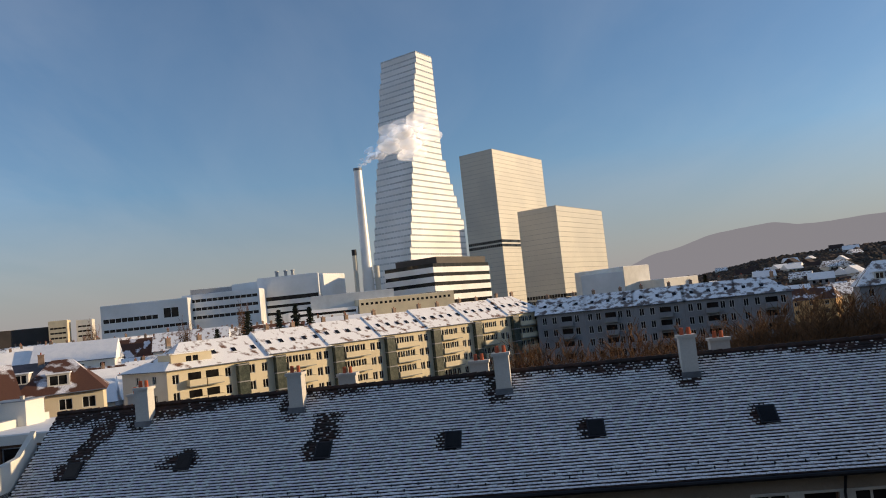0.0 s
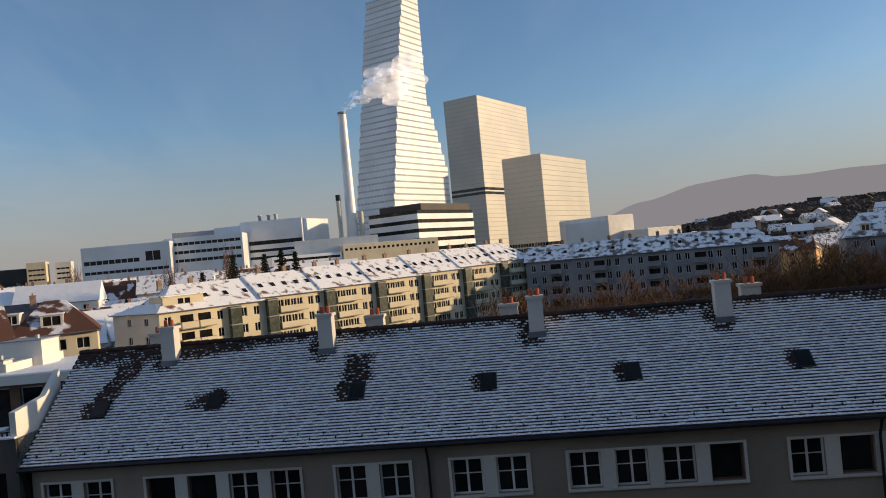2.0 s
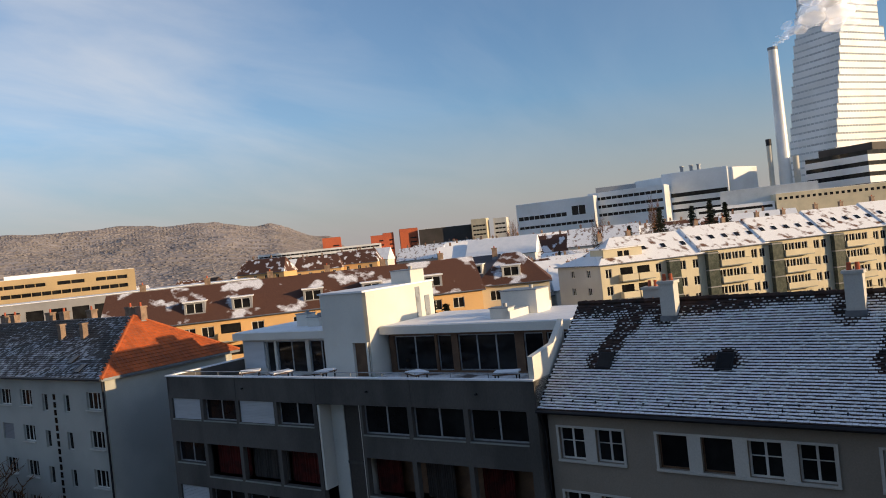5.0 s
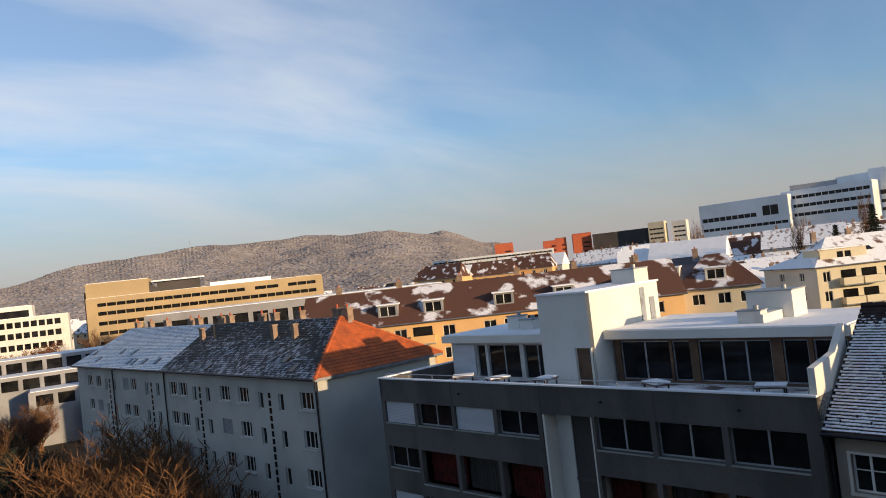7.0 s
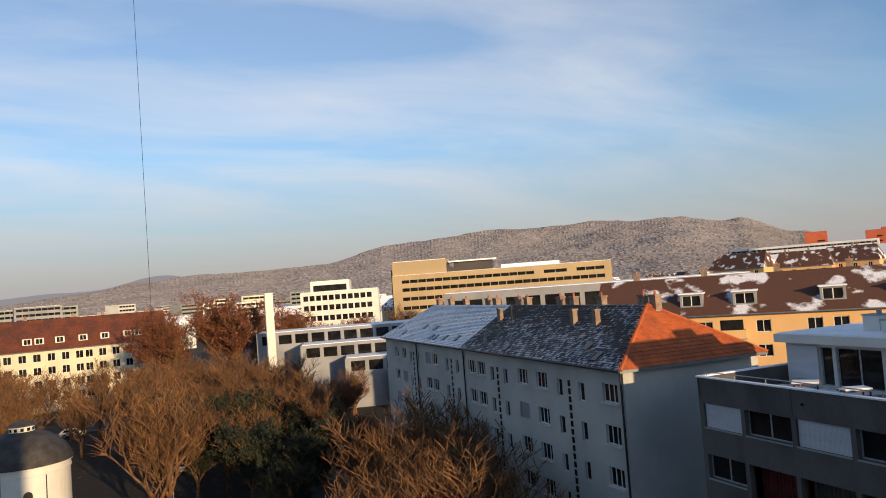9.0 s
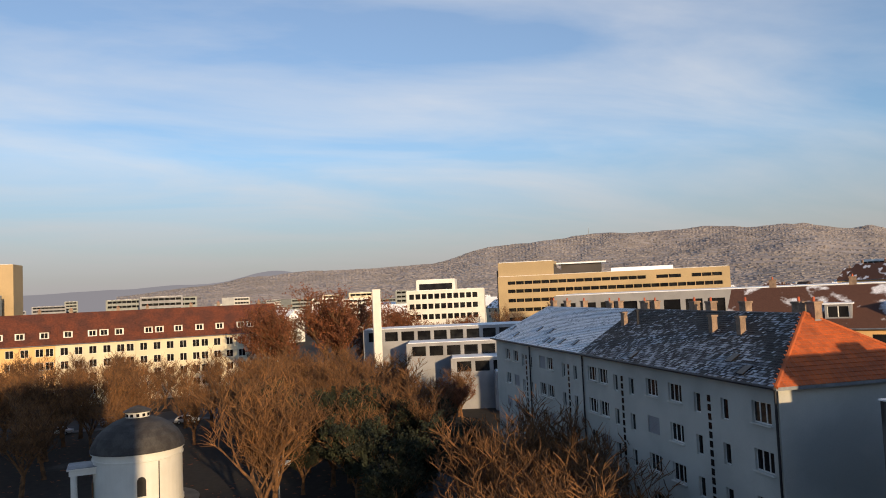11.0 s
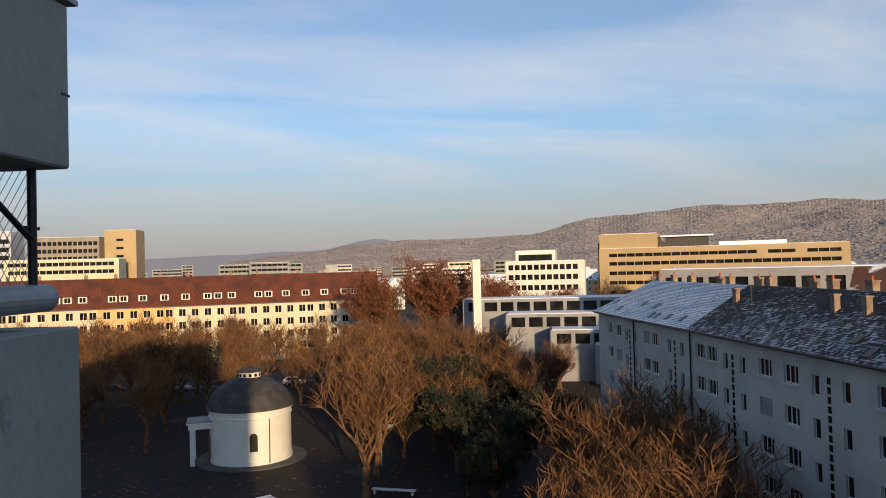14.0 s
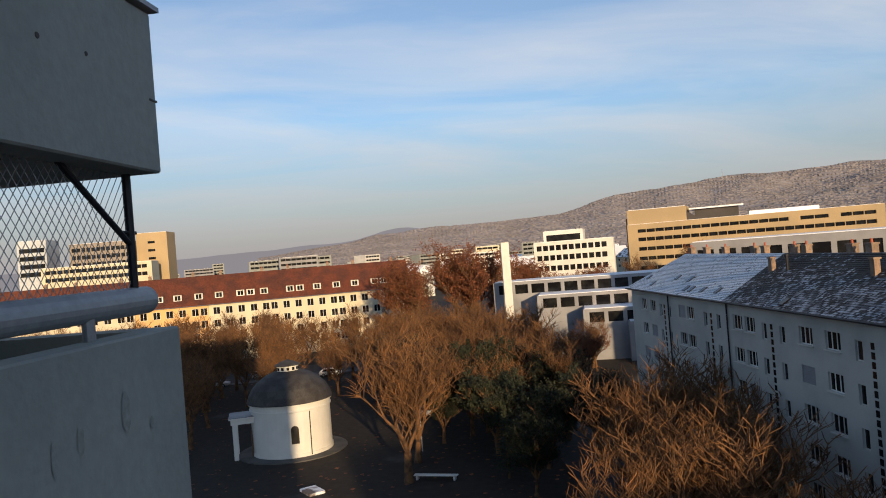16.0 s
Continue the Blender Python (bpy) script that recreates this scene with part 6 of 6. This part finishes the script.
def car(x, y, rz, paint, label):
    t = thing("car", x, y, 0.03, rz, label, "car", "parked cars")
    prof = [(-2.1, 0.35), (2.1, 0.35), (2.15, 0.75), (1.3, 0.9), (0.7, 1.42), (-1.3, 1.45), (-2.0, 0.98), (-2.15, 0.8)]
    bm = bmesh.new()
    a = [bm.verts.new((px, -0.85 if pz < 1.2 else -0.66, pz)) for px, pz in prof]
    b = [bm.verts.new((px, 0.85 if pz < 1.2 else 0.66, pz)) for px, pz in prof]
    bm.faces.new(a); bm.faces.new(b[::-1])
    for i in range(len(prof)):
        bm.faces.new((a[i], a[(i + 1) % len(prof)], b[(i + 1) % len(prof)], b[i]))
    body = part("body", bm, M[paint], t)
    for s in (-1, 1):
        bm = bmesh.new()
        face(bm, [(px, s * (0.865 - 0.19 * (pz - 0.9) / 0.5), pz) for px, pz in ((1.05, 0.97), (0.62, 1.36), (-1.2, 1.38), (-1.65, 0.98))])
        part("side_window", bm, M["glass_dark"], body)
    bm = bmesh.new()
    face(bm, [(1.27, -0.7, 0.95), (1.27, 0.7, 0.95), (0.76, 0.6, 1.4), (0.76, -0.6, 1.4)])
    part("windscreen", bm, M["glass_dark"], body)
    for wx in (-1.3, 1.3):
        for wy in (-0.82, 0.82):
            bm = bmesh.new(); tube(bm, (0, -0.1, 0), (0, 0.1, 0), 0.32, n=14)
            w = part("wheel", bm, M["rubber"], t, "", (wx, wy, 0.32))
            bm = bmesh.new(); tube(bm, (0, -0.11, 0), (0, 0.11, 0), 0.18, n=10)
            part("rim", bm, M["metal_grey"], w)
    return t


car(-163.5, 16.5, 80, "car_white", "white car parked beside the park street")
car(-165.5, -4.5, 75, "car_white", "white van-like car parked under the trees")
car(-171, 3.5, 92, "metal_grey", "silver car parked under the trees")
car(-117, 25.5, 60, "car_white", "white car parked between the trees")
car(-168, -16, 88, "metal_dark", "dark car parked beside the park street")
bm = bmesh.new(); box(bm, -2.2, 2.2, -0.3, 0.3, 0.42, 0.5); box(bm, -2.0, -1.8, -0.25, 0.25, 0, 0.42); box(bm, 1.8, 2.0, -0.25, 0.25, 0, 0.42)
solo("bench", bm, M["render_white"], "long pale bench with frost beside a tree", "bench", pose(-89, 20, 0, 0, 0, 60))
bm = bmesh.new(); box(bm, -1.2, 1.2, -0.8, 0.8, 0, 0.25)
solo("stone_slab", bm, M["snow_thin"], "flat stone slab with thin snow", "stone", pose(-91, 8.2, 0, 0, 0, 20))
for i, (x, y) in enumerate(((-135, 27), (-160, 28), (-100, 21), (-150, 44))):
    t = thing("street_lamp", x, y, 0, 0, "slim grey street lamp in the park", "street lamp", "street lamps")
    bm = bmesh.new(); tube(bm, (0, 0, 0), (0, 0, 7), 0.08, 0.05, 8)
    part("pole", bm, M["metal_grey"], t)
    bm = bmesh.new(); box(bm, -0.15, 0.6, -0.12, 0.12, 6.95, 7.08)
    part("lamp_head", bm, M["metal_grey"], t)

# ---------------------------------------------------------------- the camera's own building
pd = Vector((-0.955, 0.296, 0))          # along the gallery
pn = Vector((0.296, 0.955, 0))           # outward
own = thing("gallery_block", 0, 0, 0, math.degrees(math.atan2(pd.y, pd.x)) + 180, "tall grey apartment block behind the gallery", "apartment block")
bm = bmesh.new()
box(bm, -17, 34, -14, -1.5, 0, 31)
part("wall", bm, M["concrete_pale"], own)
# unseen wing added to shade the balcony and part of the chapel
bm = bmesh.new()
box(bm, 18.6, 34, -1.49, 13.4, 0, 31)
part("shade_wing", bm, M["concrete_pale"], own)
bm = bmesh.new()
box(bm, -17.0, 18.5, -1.49, -0.35, 20.2, 20.4)
part("gallery_floor", bm, M["concrete_pale"], own)
bm = bmesh.new()
box(bm, -17.0, 18.5, -1.49, -0.35, 23.15, 23.35)
part("gallery_ceiling", bm, M["concrete_pale"], own)

# plain unseen house added to close the street and shade the park trees
bm = bmesh.new(); box(bm, 0, 12, 0, 17, 0, 25)
solo("unseen_shade_house", bm, M["plaster_pale"], "plain pale unseen house added to shade the street", "house", pose(48, 12.5, 0))

# unseen row added in the east to shade the gardens' trees
bm = bmesh.new(); box(bm, 0, 11, 0, 66, 0, 25)
solo("unseen_shade_house", bm, M["plaster_pale"], "plain pale unseen house row added to shade the gardens", "house", pose(112, 52, 0, 0, 0, -8))

# neighbouring balcony: parapet panels, pipe rail, mesh screen
nb = thing("balcony", -20.65, 4.69, 0, -20.0, "grey painted concrete balcony with a pipe rail and wire screen", "balcony")
bm = bmesh.new()
box(bm, 0, 2.4, -0.14, 0, 22.40, 23.04)
bmesh.ops.bevel(bm, geom=[e for e in bm.edges], offset=0.008, segments=1, affect="EDGES")
up = part("upper_parapet", bm, M["concrete_pale"], nb)
bm = bmesh.new(); box(bm, 0, 0.14, -1.6, -0.142, 22.40, 23.04)
part("upper_side_panel", bm, M["concrete_pale"], nb)
bm = bmesh.new(); box(bm, 0.142, 2.4, -1.6, -0.142, 22.40, 22.5)
part("upper_floor_slab", bm, M["concrete_pale"], nb)
bm = bmesh.new(); box(bm, -0.03, 2.4, -0.2, 0.025, 23.05, 23.07)
part("coping", bm, M["metal_grey"], up)
bm = bmesh.new()
box(bm, -0.05, 2.4, -0.14, 0, 19.0, 21.784)
bmesh.ops.bevel(bm, geom=[e for e in bm.edges], offset=0.008, segments=1, affect="EDGES")
part("lower_parapet", bm, M["concrete_pale"], nb)
bm = bmesh.new(); box(bm, -0.05, 0.09, -1.6, -0.142, 19.0, 21.784)
part("lower_side_panel", bm, M["concrete_pale"], nb)
bm = bmesh.new()
tube(bm, (-0.02, -0.12, 21.90), (2.4, -0.12, 21.90), 0.055, n=18)
rail = part("pipe_rail", bm, M["metal_grey"], nb, "thick weathered grey pipe")
for x in (0.42, 1.3):
    bm = bmesh.new(); tube(bm, (x, -0.1, 21.78), (x, -0.1, 21.86), 0.022, n=10)
    part("rail_bracket", bm, M["metal_grey"], rail)
bm = bmesh.new(); tube(bm, (0.06, -0.12, 21.94), (0.06, -0.12, 22.41), 0.017, n=10)
part("post", bm, M["metal_dark"], nb)
bm = bmesh.new(); tube(bm, (0.06, -0.12, 22.12), (0.5, -0.12, 22.41), 0.012, n=8); tube(bm, (0.02, -0.12, 22.17), (0.14, -0.12, 22.17), 0.008, n=6)
part("brace", bm, M["metal_dark"], nb)
bm = bmesh.new()
for i in range(50):
    x = 0.06 + i * 0.04
    for s in (-1, 1):
        x2 = x + s * 0.47 * 0.8
        a, b = Vector((x, -0.125, 21.95)), Vector((x2, -0.125 + s * 0.003, 22.42))
        if x2 < 0.06:
            b = a.lerp(b, (x - 0.06) / max(x - x2, 1e-6))
        if (b - a).length > 0.02:
            tube(bm, a, b, 0.0016, n=3, caps=False)
part("wire_mesh", bm, M["metal_grey"], nb, "thin diamond wire mesh")
bm = bmesh.new(); box(bm, 0.98, 1.06, -0.3, -0.1, 21.0, 22.5)
part("pillar", bm, M["metal_grey"], nb)
bm = bmesh.new(); tube(bm, (0.42, -0.3, 22.9), (0.42, -0.3, 24.2), 0.014, n=8); tube(bm, (0.42, -0.3, 23.42), (1.2, -0.3, 23.42), 0.008, n=6)
part("upper_post", bm, M["metal_grey"], nb)
# anchor holes and scuffs in the painted panels
for x, z, r in ((0.73, 22.751, 0.011), (0.473, 22.76, 0.009), (1.25, 22.78, 0.011)):
    bm = bmesh.new(); tube(bm, (x, 0.0, z), (x, 0.0025, z), r, r * 0.8, 10)
    part("anchor_hole", bm, M["facade_dark"], up, "small dark hole")
for x, z, w, h in ((0.402, 21.531, 0.03, 0.075), (0.671, 21.502, 0.02, 0.05), (0.806, 21.479, 0.016, 0.06), (0.233, 21.455, 0.014, 0.025), (1.1, 21.6, 0.02, 0.03)):
    bm = bmesh.new()
    face(bm, [(x + w * (0.9 + 0.2 * math.sin(3 * k)) * math.cos(k * 0.5236), 0.003, z + h * math.sin(k * 0.5236)) for k in range(12)])
    part("scuff", bm, M["scuffed"], nb, "darker scuffed patch in the paint")
bm = bmesh.new(); box(bm, 0.0, 0.055, -0.004, 0.004, 22.682, 22.69)
part("crack", bm, M["facade_dark"], up)
# hanging steel cables in front of the gallery
for x, y, r in ((-4.51, 2.06, 0.0042), (-17.475, 5.433, 0.0011)):
    bm = bmesh.new(); tube(bm, (0, 0, 0), (0, 0, 31), r, n=8)
    solo("steel_cable", bm, M["metal_dark"], "thin dark vertical steel cable", "cable", pose(x, y, 0), "steel cables")
